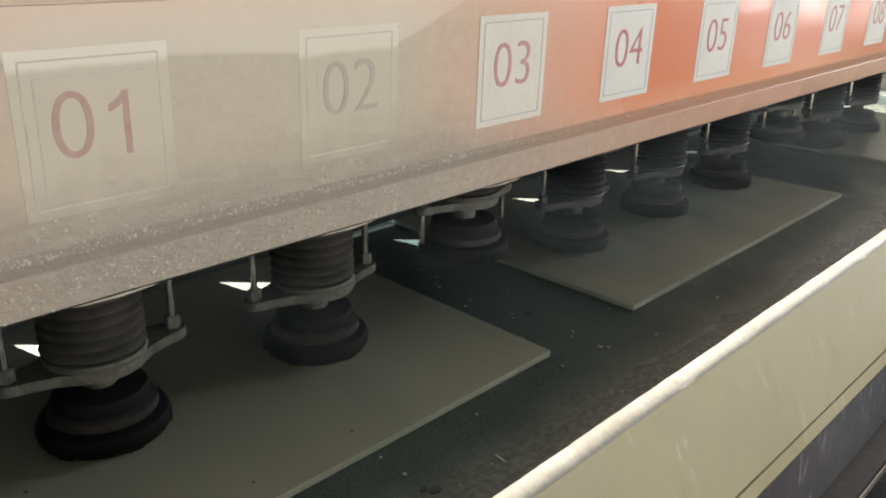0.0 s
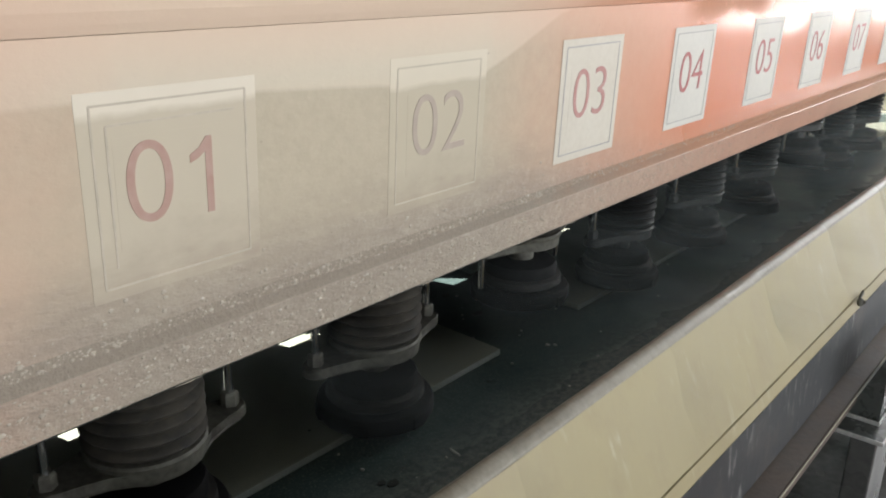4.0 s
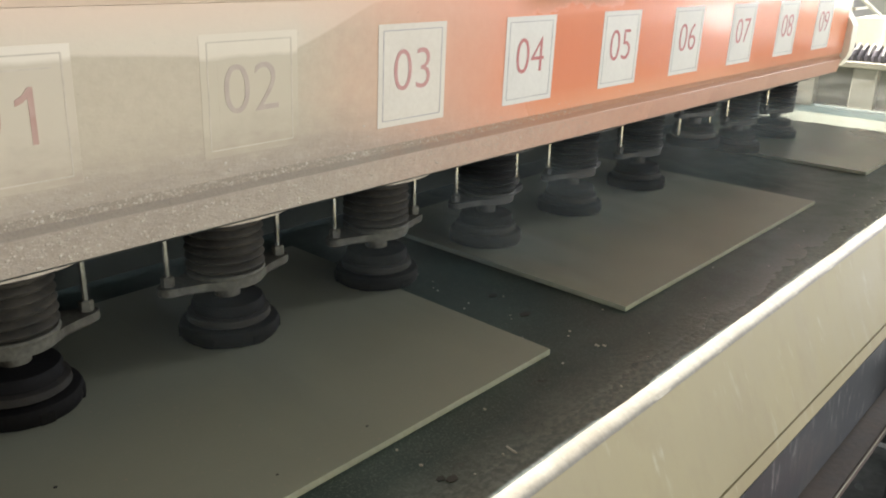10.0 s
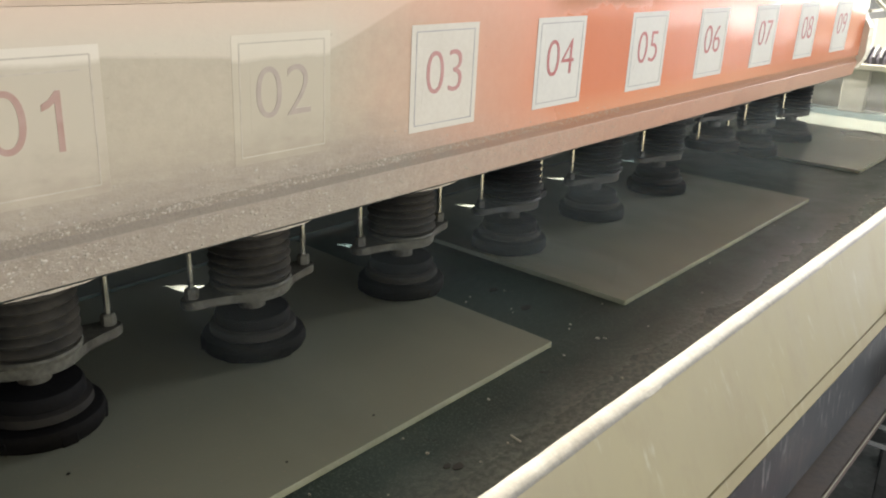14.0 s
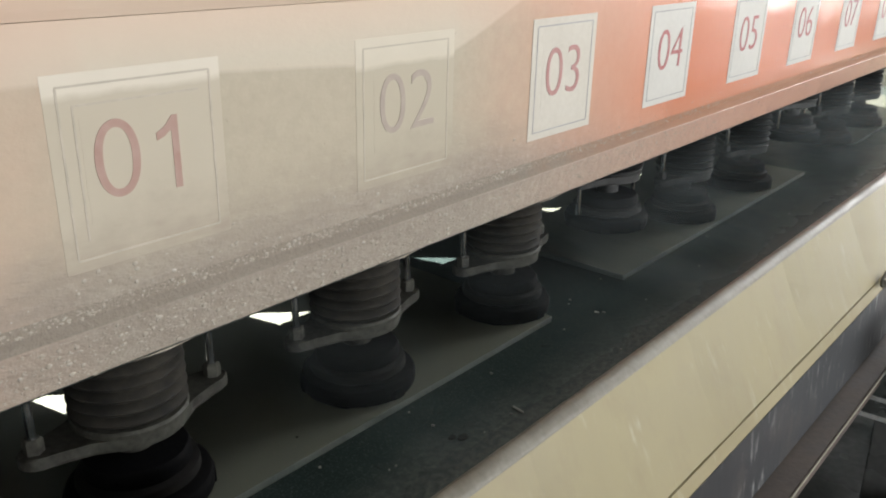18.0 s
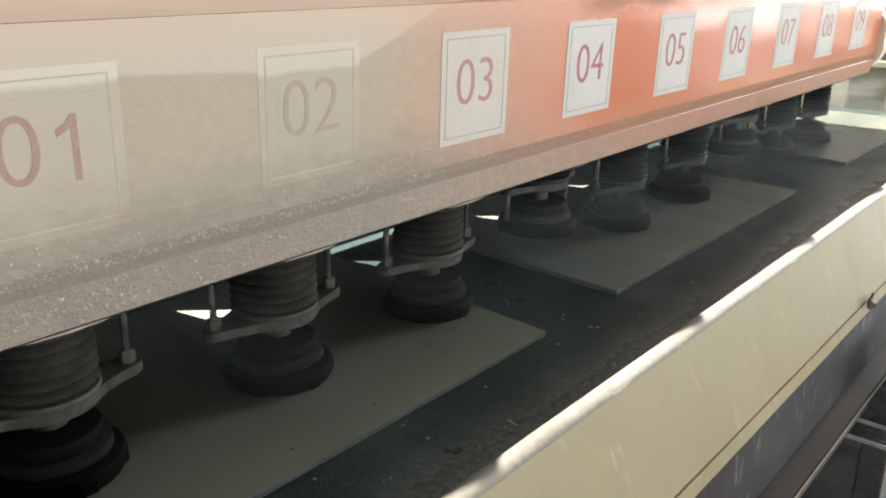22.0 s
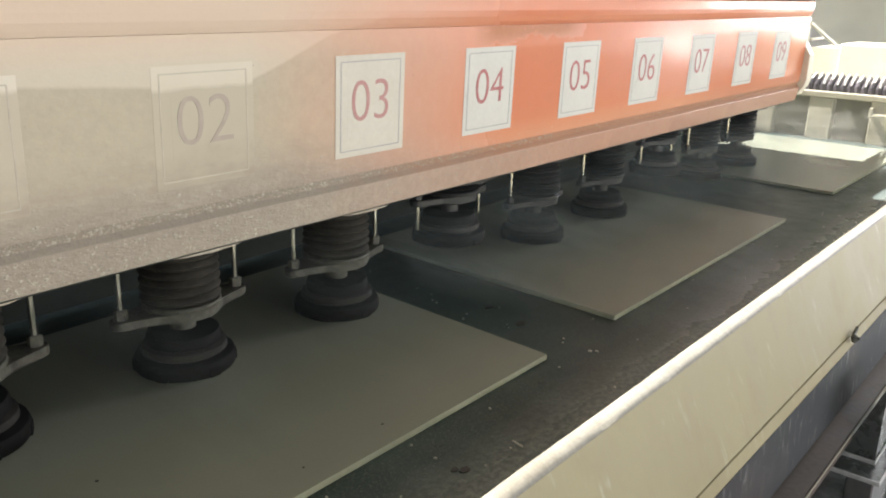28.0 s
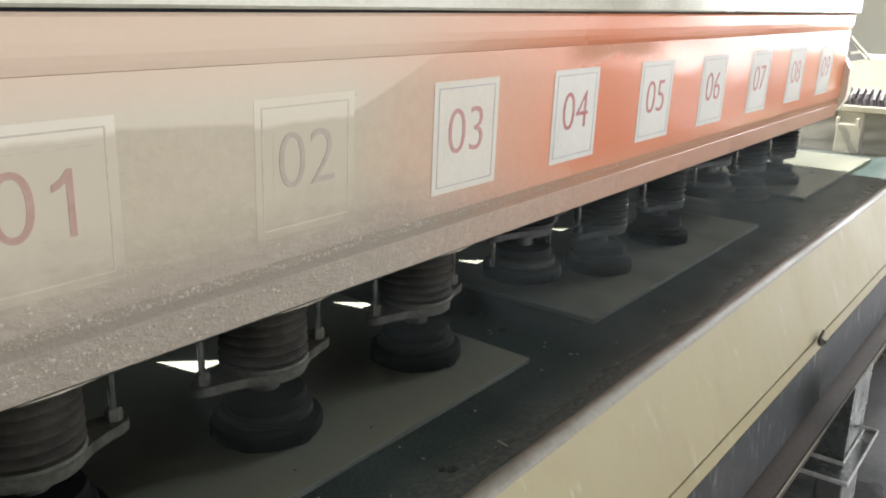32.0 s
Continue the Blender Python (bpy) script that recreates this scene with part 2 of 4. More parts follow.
def wet_belt():
    m, n, l, p = material("wet_black_rubber")
    v = coords(n, l)
    big, fine, speck = noise_tex(n, l, v, 2.6, 5.0), noise_tex(n, l, v, 45.0, 4.0, 0.7), noise_tex(n, l, v, 11.0, 3.0)
    c = mixed(n, l, ramp(n, l, big, [(0.35, 0.0), (0.7, 1.0)]), (0.036, 0.057, 0.054), (0.065, 0.096, 0.092))
    c = mixed(n, l, ramp(n, l, speck, [(0.27, 0.8), (0.33, 0.0)]), c, (0.012, 0.013, 0.013))
    foam = noise_tex(n, l, v, 170.0, 3.0, 0.65)
    c = mixed(n, l, ramp(n, l, foam, [(0.52, 0.0), (0.72, 0.34)]), c, (0.30, 0.35, 0.34))
    # a rippled film of water stands along the guard
    sep = n.new("ShaderNodeSeparateXYZ")
    l.new(v, sep.inputs[0])
    pool = ramp(n, l, maths(n, l, "ADD", sep.outputs["X"], maths(n, l, "MULTIPLY", big, 0.16)), [(0.46, 0.0), (0.62, 1.0)])
    l.new(mixed(n, l, pool, ramp(n, l, speck, [(0.3, 0.30), (0.7, 0.45)]), (0.24, 0.24, 0.24)), p.inputs["Roughness"])
    p.inputs["Specular IOR Level"].default_value = 0.16
    drops = noise_tex(n, l, v, 120.0, 2.0, 0.5)
    ripple = noise_tex(n, l, coords(n, l, (1.0, 0.7, 1.0)), 62.0, 3.0, 0.55)
    # pale ripple flecks put the water's sun glitter into the colour
    glitter_spume = mixed(n, l, ramp(n, l, ripple, [(0.40, 0.0), (0.62, 1.0)]), (0.112, 0.130, 0.125), (0.190, 0.206, 0.200))
    l.new(mixed(n, l, maths(n, l, "MULTIPLY", pool, 0.8), c, glitter_spume), p.inputs["Base Color"])
    still = maths(n, l, "MULTIPLY", maths(n, l, "ADD", maths(n, l, "MULTIPLY", fine, 0.6), drops), 0.09)
    bump(n, l, p, mixed(n, l, pool, still, ripple), 1.0, 0.004)
    return m


def slab_stone(polished):
    """Beige stone under water; past the heads it has taken a polish."""
    m, n, l, p = material("polished_wet_slab" if polished else "wet_beige_slab")
    v = coords(n, l)
    big, fine = noise_tex(n, l, v, 1.3, 4.0), noise_tex(n, l, v, 90.0, 4.0, 0.7)
    sweep = noise_tex(n, l, coords(n, l, (6, 0.6, 1)), 1.5, 3.0)
    c = mixed(n, l, big, (0.254, 0.273, 0.222), (0.322, 0.340, 0.280))
    c = mixed(n, l, maths(n, l, "MULTIPLY", sweep, 0.35), c, (0.238, 0.252, 0.208))
    c = mixed(n, l, ramp(n, l, fine, [(0.28, 1.0), (0.4, 0.0)]), c, (0.34, 0.315, 0.26))
    l.new(c, p.inputs["Base Color"])
    p.inputs["Roughness"].default_value = 0.24 if polished else 0.46
    p.inputs["Specular IOR Level"].default_value = 0.6 if polished else 0.35
    bump(n, l, p, fine, 0.02 if polished else 0.06, 0.001)
    return m


def cream_paint():
    m, n, l, p = material("worn_cream_paint")
    v = coords(n, l)
    big, fine = noise_tex(n, l, v, 3.0, 5.0), noise_tex(n, l, v, 80.0, 3.0)
    runs = noise_tex(n, l, coords(n, l, (4, 34, 9)), 1.0, 3.0)
    patch, tan = noise_tex(n, l, v, 6.5, 3.0), noise_tex(n, l, coords(n, l, (1, 1.0, 0.45)), 11.0, 5.0, 0.7)
    c = mixed(n, l, big, (0.250, 0.203, 0.102), (0.362, 0.310, 0.168))
    c = mixed(n, l, ramp(n, l, tan, [(0.50, 0.0), (0.72, 0.45)]), c, (0.255, 0.200, 0.112))
    scuff = maths(n, l, "MULTIPLY", ramp(n, l, runs, [(0.58, 0.0), (0.74, 0.42)]), ramp(n, l, patch, [(0.47, 0.0), (0.62, 1.0)]))
    c = mixed(n, l, scuff, c, (0.55, 0.52, 0.40))
    c = mixed(n, l, ramp(n, l, fine, [(0.24, 0.7), (0.33, 0.0)]), c, (0.30, 0.25, 0.15))
    l.new(c, p.inputs["Base Color"])
    l.new(ramp(n, l, big, [(0.3, 0.32), (0.7, 0.55)]), p.inputs["Roughness"])
    bump(n, l, p, big, 0.12, 0.01)
    return m


def scraped_steel():
    m, n, l, p = material("scraped_blue_grey_steel")
    v = coords(n, l)
    big = noise_tex(n, l, v, 5.0, 5.0)
    runs = noise_tex(n, l, coords(n, l, (2, 34, 9)), 1.0, 5.0, 0.65)
    where = noise_tex(n, l, coords(n, l, (1, 1, 2.5)), 3.6, 3.0)
    c = mixed(n, l, big, (0.026, 0.028, 0.029), (0.056, 0.058, 0.060))
    scrape = maths(n, l, "MULTIPLY", ramp(n, l, runs, [(0.54, 0.0), (0.69, 0.8)]), ramp(n, l, where, [(0.45, 0.0), (0.58, 1.0)]))
    c = mixed(n, l, scrape, c, (0.33, 0.325, 0.31))
    c = mixed(n, l, ramp(n, l, big, [(0.54, 0.0), (0.70, 0.45)]), c, (0.115, 0.095, 0.078))
    l.new(c, p.inputs["Base Color"])
    p.inputs["Roughness"].default_value = 0.5
    p.inputs["Metallic"].default_value = 0.25
    bump(n, l, p, runs, 0.2, 0.003)
    return m


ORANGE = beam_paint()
LIP_PAINT = beam_paint(True)
BELT = wet_belt()
SLAB, SLAB_POLISHED = slab_stone(False), slab_stone(True)
CREAM = cream_paint()
STEEL_BLUE = scraped_steel()
SLAB_EDGE = surface("pale_sawn_slab_edge", (0.54, 0.62, 0.60), (0.41, 0.475, 0.46), 0.5, coarse=10.0, relief=0.3)
WET_CREAM = surface("wet_cream_paint", (0.285, 0.268, 0.225), (0.195, 0.178, 0.145), 0.45, coarse=7.0, fine=55.0, relief=0.48, depth=0.004, spec=0.35)
WHITE_COVER = surface("pale_grey_cover", (0.46, 0.45, 0.37), (0.36, 0.35, 0.285), 0.22, coarse=2.0)
CRUST = surface("dried_slurry_crust", (0.52, 0.465, 0.385), (0.34, 0.295, 0.24), 0.95, coarse=30.0, fine=160.0, relief=0.9, depth=0.004)
GRIT = surface("wet_slurry_beads", (0.47, 0.42, 0.355), (0.40, 0.355, 0.30), 0.22, coarse=30.0, fine=160.0, relief=0.3, depth=0.002)
PAPER = surface("dusty_white_paper", (0.60, 0.585, 0.54), (0.53, 0.515, 0.475), 0.55, coarse=6.0, relief=0.05)


def filmed_paper(name, low, high, edge):
    """Paper under dried slurry, paler above the height edge."""
    m, n, l, p = material(name)
    tc = n.new("ShaderNodeTexCoord")
    sep = n.new("ShaderNodeSeparateXYZ")
    l.new(tc.outputs["Object"], sep.inputs[0])
    cloud = noise_tex(n, l, tc.outputs["Object"], 9.0, 5.0)
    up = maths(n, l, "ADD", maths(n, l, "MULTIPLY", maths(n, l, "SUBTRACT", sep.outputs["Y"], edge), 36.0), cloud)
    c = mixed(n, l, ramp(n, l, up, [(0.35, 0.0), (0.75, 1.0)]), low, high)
    c = mixed(n, l, maths(n, l, "MULTIPLY", cloud, 0.35), c, (0.44, 0.388, 0.30))
    smear = noise_tex(n, l, coords(n, l, (0.5, 2.6, 1)), 13.0, 5.0, 0.7)
    foot = ramp(n, l, maths(n, l, "ADD", maths(n, l, "MULTIPLY", maths(n, l, "SUBTRACT", -0.046, sep.outputs["Y"]), 5.5), maths(n, l, "SUBTRACT", cloud, 0.5), True), [(0.0, 0.0), (0.7, 0.72)])
    c = mixed(n, l, maths(n, l, "MULTIPLY", foot, ramp(n, l, smear, [(0.30, 0.45), (0.62, 1.0)])), c, (0.275, 0.218, 0.176))
    l.new(c, p.inputs["Base Color"])
    p.inputs["Roughness"].default_value = 0.8
    bump(n, l, p, cloud, 0.15, 0.004)
    return m


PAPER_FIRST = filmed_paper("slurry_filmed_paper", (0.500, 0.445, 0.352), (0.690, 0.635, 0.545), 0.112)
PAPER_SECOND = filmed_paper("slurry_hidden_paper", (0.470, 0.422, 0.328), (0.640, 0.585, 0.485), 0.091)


def groove_dirt():
    """Granular slurry in the groove, greyer near the first plates and rust-orange further along."""
    m, n, l, p = material("brown_slurry_in_groove")
    tc = n.new("ShaderNodeTexCoord")
    sep = n.new("ShaderNodeSeparateXYZ")
    l.new(tc.outputs["Object"], sep.inputs[0])
    v = tc.outputs["Object"]
    cloud, grain = noise_tex(n, l, v, 6.0, 5.0), noise_tex(n, l, v, 120.0, 4.0, 0.7)
    far = ramp(n, l, maths(n, l, "ADD", maths(n, l, "MULTIPLY", maths(n, l, "ADD", sep.outputs["Y"], cloud), 0.55), 0.0, True), [(0.1, 0.0), (0.6, 1.0)])
    grey = mixed(n, l, grain, (0.220, 0.186, 0.152), (0.350, 0.300, 0.248))
    rusty = mixed(n, l, grain, (0.30, 0.150, 0.090), (0.46, 0.255, 0.165))
    l.new(mixed(n, l, far, grey, rusty), p.inputs["Base Color"])
    p.inputs["Roughness"].default_value = 0.95
    bump(n, l, p, grain, 0.9, 0.004)
    return m


GROOVE = groove_dirt()
INK = surface("grey_print", (0.27, 0.26, 0.26), (0.42, 0.41, 0.40), 0.6, coarse=20.0, relief=0.0)
INK_DUSTY = surface("slurry_covered_grey_print", (0.405, 0.365, 0.30), (0.52, 0.46, 0.38), 0.8, coarse=20.0, relief=0.0)
INK_FAINT = surface("slurry_hidden_grey_print", (0.425, 0.385, 0.315), (0.52, 0.465, 0.375), 0.8, coarse=20.0, relief=0.0)
RED_INK = surface("red_print", (0.36, 0.095, 0.098), (0.42, 0.17, 0.16), 0.6, coarse=20.0, relief=0.0)
RED_DUSTY = surface("slurry_covered_red_print", (0.375, 0.230, 0.195), (0.42, 0.29, 0.245), 0.8, coarse=20.0, relief=0.0)
RED_MUTED = surface("dusty_red_print", (0.42, 0.205, 0.195), (0.44, 0.25, 0.23), 0.7, coarse=20.0, relief=0.0)
PAPER_THIRD = surface("lightly_dusted_paper", (0.60, 0.565, 0.495), (0.53, 0.490, 0.420), 0.6, coarse=5.0, relief=0.05)
RED_FAINT = surface("faded_grey_red_print", (0.37, 0.31, 0.27), (0.42, 0.355, 0.30), 0.8, coarse=20.0, relief=0.0)
BELLOWS = surface("dusty_bellows_rubber", (0.052, 0.045, 0.034), (0.009, 0.009, 0.008), 0.7, coarse=9.0, fine=50.0, relief=0.5, depth=0.003)
IRON = surface("slurry_stained_cast_iron", (0.118, 0.118, 0.094), (0.026, 0.022, 0.018), 0.6, coarse=14.0, fine=70.0, relief=0.5, depth=0.003)
BELLOWS_WET = surface("wet_black_bellows_rubber", (0.016, 0.016, 0.017), (0.006, 0.006, 0.006), 0.55, coarse=9.0, fine=50.0, relief=0.5, depth=0.003, spec=0.25)
IRON_WET = surface("wet_dark_cast_iron", (0.038, 0.038, 0.037), (0.014, 0.014, 0.014), 0.5, coarse=14.0, fine=70.0, relief=0.5, depth=0.003)
# dark colour that holds the shade under and behind the beam
UNDER_SHADE = surface("dark_green_under_shade", (0.036, 0.045, 0.041), (0.018, 0.023, 0.021), 0.4, coarse=4.0, relief=0.2)
MUD = surface("dark_wet_smudge", (0.040, 0.046, 0.044), (0.022, 0.025, 0.024), 0.5, coarse=30.0, relief=0.3)
DISC = surface("black_abrasive_rubber", (0.010, 0.010, 0.011), (0.004, 0.004, 0.005), 0.75, coarse=12.0, fine=80.0, relief=0.4, spec=0.15)
RING = surface("dull_grey_disc_ring", (0.036, 0.034, 0.032), (0.016, 0.015, 0.015), 0.65, coarse=16.0, relief=0.3, spec=0.3)
CHROME = surface("polished_chrome", (0.88, 0.90, 0.93), (0.74, 0.76, 0.79), 0.16, metal=1.0, coarse=20.0, relief=0.02, rough_spread=0.06)
RUST = surface("rusty_wet_ledge", (0.105, 0.074, 0.056), (0.050, 0.036, 0.029), 0.55, coarse=7.0, fine=50.0, relief=0.5)
CONCRETE = surface("wet_dark_concrete", (0.17, 0.168, 0.158), (0.075, 0.076, 0.073), 0.35, coarse=1.2, fine=30.0, relief=0.35, rough_spread=0.25)
YARD = surface("pale_yard_concrete", (0.50, 0.49, 0.46), (0.38, 0.37, 0.35), 0.9, coarse=0.3)
PLASTER = surface("grey_hall_wall", (0.30, 0.295, 0.28), (0.21, 0.205, 0.195), 0.85, coarse=0.7, fine=20.0, relief=0.2)
PALE_WALL = surface("pale_grey_rendered_wall", (0.66, 0.64, 0.58), (0.5, 0.485, 0.44), 0.85, coarse=0.5, fine=14.0, relief=0.2)
ROOF = surface("grey_roof_sheet", (0.36, 0.36, 0.35), (0.25, 0.25, 0.24), 0.6, coarse=0.8)
# green-grey with the shade of these low parts put into the colour
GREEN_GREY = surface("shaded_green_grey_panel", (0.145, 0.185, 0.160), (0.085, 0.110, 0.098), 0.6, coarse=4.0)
POST_PAINT = surface("dusty_grey_cream_paint", (0.37, 0.345, 0.265), (0.27, 0.25, 0.19), 0.6, coarse=3.0)
# post paint darkened: shade of the recesses is put into the colour
RECESS_SHADE = surface("shaded_recess_paint", (0.215, 0.205, 0.150), (0.150, 0.142, 0.104), 0.6, coarse=3.0)
COVER_PAINT = surface("pale_cream_paint", (0.80, 0.76, 0.64), (0.70, 0.66, 0.54), 0.5, coarse=2.0)
DARK_FOLD = surface("dark_violet_grey_gaiter", (0.115, 0.105, 0.118), (0.045, 0.042, 0.048), 0.5, coarse=10.0)
FOLD_TOP = surface("pale_gaiter_top", (0.62, 0.60, 0.56), (0.36, 0.345, 0.32), 0.6, coarse=24.0, relief=0.3)
GALV = surface("bright_worn_steel", (0.70, 0.70, 0.68), (0.40, 0.40, 0.38), 0.35, metal=0.2, coarse=12.0, relief=0.2)
WET_STEEL = surface("wet_dark_galvanised_steel", (0.105, 0.115, 0.108), (0.055, 0.058, 0.054), 0.25, metal=0.2, coarse=9.0, relief=0.2)
RED_PAINT = surface("red_enamel", (0.26, 0.015, 0.015), (0.18, 0.015, 0.015), 0.4)
CHIP = surface("pale_stone_chip", (0.55, 0.55, 0.52), (0.40, 0.40, 0.38), 0.5)


# ---------------------------------------------------------------- building helpers
def mesh_object(name, bm, mat, smooth=False):
    bmesh.ops.recalc_face_normals(bm, faces=bm.faces)
    me = bpy.data.meshes.new(name)
    bm.to_mesh(me)
    bm.free()
    me.materials.append(mat)
    if smooth:
        for f in me.polygons:
            f.use_smooth = True
        me.set_sharp_from_angle(angle=radians(38))
    return new(name, me)


def part(name, bm, mat, parent, label="", smooth=False, at=None):
    ob = mesh_object(name, bm, mat, smooth)
    ob.parent = parent
    if at is not None:
        ob.matrix_basis = at
    if label:
        tagged(ob, label=label)
    return ob


def thing(name, label, category, m=None, group="", kind=""):
    ob = new(name)
    ob.empty_display_size = 0.1
    if m is not None:
        ob.matrix_basis = m
    return tagged(ob, label, category, group, kind)


def box(x0, x1, y0, y1, z0, z1, bevel=0.0, segs=1, bm=None):
    bm = bm or bmesh.new()
    r = bmesh.ops.create_cube(bm, size=1.0, matrix=Matrix.Translation(((x0 + x1) / 2, (y0 + y1) / 2, (z0 + z1) / 2)) @ Matrix.Diagonal((x1 - x0, y1 - y0, z1 - z0, 1)))
    if bevel:
        edges = list({e for v in r["verts"] for e in v.link_edges})
        bmesh.ops.bevel(bm, geom=edges, offset=bevel, segments=segs, affect="EDGES", profile=0.6)
    return bm


def lathe(profile, steps=40, bm=None, centre=(0, 0, 0)):
    """A closed turned body from (radius, height) pairs about the z axis."""
    bm = bm or bmesh.new()
    rings = []
    for r, z in profile:
        if r < 1e-5:
            rings.append([bm.verts.new((centre[0], centre[1], centre[2] + z))])
        else:
            rings.append([bm.verts.new((centre[0] + r * math.cos(2 * math.pi * i / steps), centre[1] + r * math.sin(2 * math.pi * i / steps), centre[2] + z)) for i in range(steps)])
    for a, b in zip(rings, rings[1:]):
        for i in range(steps):
            j = (i + 1) % steps
            if len(a) == 1 and len(b) == 1:
                continue
            if len(a) == 1:
                bm.faces.new((a[0], b[i], b[j]))
            elif len(b) == 1:
                bm.faces.new((a[i], a[j], b[0]))
            else:
                bm.faces.new((a[i], a[j], b[j], b[i]))
    return bm


def prism(outline, y0, y1, cuts=1, bm=None):
    """A closed outline of (x, z) drawn out along y."""
    bm = bm or bmesh.new()
    rows = [[bm.verts.new((x, y0 + (y1 - y0) * k / cuts, z)) for x, z in outline] for k in range(cuts + 1)]
    n = len(outline)
    for a, b in zip(rows, rows[1:]):
        for i in range(n):
            j = (i + 1) % n
            bm.faces.new((a[i], a[j], b[j], b[i]))
    bm.faces.new(rows[0])
    bm.faces.new(list(reversed(rows[-1])))
    return bm


def plate(outline, z0, z1, bm=None):
    """A closed outline of (x, y) with thickness."""
    bm = bm or bmesh.new()
    lo = [bm.verts.new((x, y, z0)) for x, y in outline]
    hi = [bm.verts.new((x, y, z1)) for x, y in outline]
    n = len(outline)
    bm.faces.new(list(reversed(lo)))
    bm.faces.new(hi)
    for i in range(n):
        j = (i + 1) % n
        bm.faces.new((lo[i], lo[j], hi[j], hi[i]))
    return bm


def lettering(text, size, mat, parent, at, name="digits"):
    """Flat letters, facing the +x side of the parent."""
    cu = bpy.data.curves.new(name, "FONT")
    cu.body, cu.size, cu.align_x, cu.align_y, cu.extrude = text, size, "CENTER", "CENTER", 0.0006
    cu.offset = -0.0020
    tmp = bpy.data.objects.new(name, cu)
    scene.collection.objects.link(tmp)
    me = bpy.data.meshes.new_from_object(tmp.evaluated_get(bpy.context.evaluated_depsgraph_get()))
    bpy.data.objects.remove(tmp)
    me.materials.clear()
    me.materials.append(mat)
    ob = new(name, me)
    ob.parent = parent
    ob.matrix_basis = at
    return ob


# ---------------------------------------------------------------- the hall
BELT_Z, SLAB_Z = 0.82, 0.838
X0, X1, Y0, Y1, ROOF_Z = -9.0, 7.5, -9.0, 16.0, 9.0

tagged(mesh_object("ground", box(-300, 300, -300, 400, -0.6, -0.21), YARD), "pale sunlit concrete yard outside the hall", "ground", kind="structure")
tagged(mesh_object("floor", box(X0 - 0.3, X1 + 0.3, Y0 - 0.3, Y1 + 0.3, -0.2, 0.0), CONCRETE), "wet dark grey concrete factory floor", "floor", kind="structure")


def wall_west():
    return box(X0 - 0.3, X0, Y0, Y1, 0.0, ROOF_Z)


tagged(mesh_object("wall_west", wall_west(), PLASTER), "plain grey hall wall behind the machine", "wall", kind="structure")
tagged(mesh_object("wall_south", box(X0 - 0.3, X1 + 0.3, Y0 - 0.3, Y0, 0.0, ROOF_Z), PLASTER), "plain grey hall wall at the near end", "wall", kind="structure")
# far wall with a wide gate
bm = box(X0 - 0.3, -6.5, Y1, Y1 + 0.3, 0.0, ROOF_Z)
box(-6.5, -0.3, Y1, Y1 + 0.3, 0.0, 0.9, bm=bm)
box(-6.5, -0.3, Y1, Y1 + 0.3, 4.8, ROOF_Z, bm=bm)
box(-0.3, 0.5, Y1, Y1 + 0.3, 0.0, ROOF_Z, bm=bm)
box(0.5, 5.2, Y1, Y1 + 0.3, 8.6, ROOF_Z, bm=bm)
box(0.5, 3.7, Y1, Y1 + 0.3, 0.0, 0.78, bm=bm)
box(3.7, 4.75, Y1, Y1 + 0.3, 0.0, 1.24, bm=bm)
box(4.75, 5.2, Y1, Y1 + 0.3, 0.0, 0.33, bm=bm)
box(4.75, 5.2, Y1, Y1 + 0.3, 0.92, 1.24, bm=bm)
box(5.2, X1 + 0.3, Y1, Y1 + 0.3, 0.92, ROOF_Z, bm=bm)
box(5.2, X1 + 0.3, Y1, Y1 + 0.3, 0.0, 0.33, bm=bm)
box(6.85, X1 + 0.3, Y1, Y1 + 0.3, 0.33, 0.92, bm=bm)
tagged(mesh_object("wall_north", bm, PALE_WALL), "pale grey far hall wall with a wide gateway", "wall", kind="structure")
tagged(mesh_object("gate_post", box(4.39, 4.51, 15.38, 15.50, 1.24, 8.6, 0.01), PLASTER), "grey steel post standing in the far gateway", "gate post", kind="structure")
# translucent pane added to lift the far wall to its hazy brightness
m, n, l, p = material("bright_wall_pane")
n.remove(p)
thru = n.new("ShaderNodeBsdfTranslucent")
l.new(mixed(n, l, noise_tex(n, l, coords(n, l), 0.8, 4.0), (0.48, 0.46, 0.40), (0.66, 0.64, 0.57)), thru.inputs["Color"])
l.new(thru.outputs[0], n["Material Output"].inputs["Surface"])
win = thing("window_1", "wide translucent pane added to brighten the far hall wall", "window", kind="structure")
part("pane", box(-6.498, -0.302, Y1 + 0.14, Y1 + 0.15, 0.902, 4.798), m, win)
# long side, open above a parapet
bm = box(X1, X1 + 0.3, Y0, Y1, 0.0, 1.0)
box(X1, X1 + 0.3, Y0, Y1, 2.9, ROOF_Z, bm=bm)
for yy in (-9, -3, 3, 9, 15.6):
    box(X1, X1 + 0.3, yy, yy + 0.4, 1.0, 2.9, bm=bm)
tagged(mesh_object("wall_east", bm, PLASTER), "plain grey hall wall, open above a parapet", "wall", kind="structure")
# unseen roof; its long slot is placed to bound the sunlit strip
bm = box(X0 - 0.3, -5.86, Y0 - 0.3, Y1 + 0.3, ROOF_Z, ROOF_Z + 0.2)
box(-3.90, X1 + 0.3, Y0 - 0.3, Y1 + 0.3, ROOF_Z, ROOF_Z + 0.2, bm=bm)
box(-5.86, -3.90, Y0 - 0.3, -7.0, ROOF_Z, ROOF_Z + 0.2, bm=bm)
box(-5.86, -3.90, 11.0, Y1 + 0.3, ROOF_Z, ROOF_Z + 0.2, bm=bm)
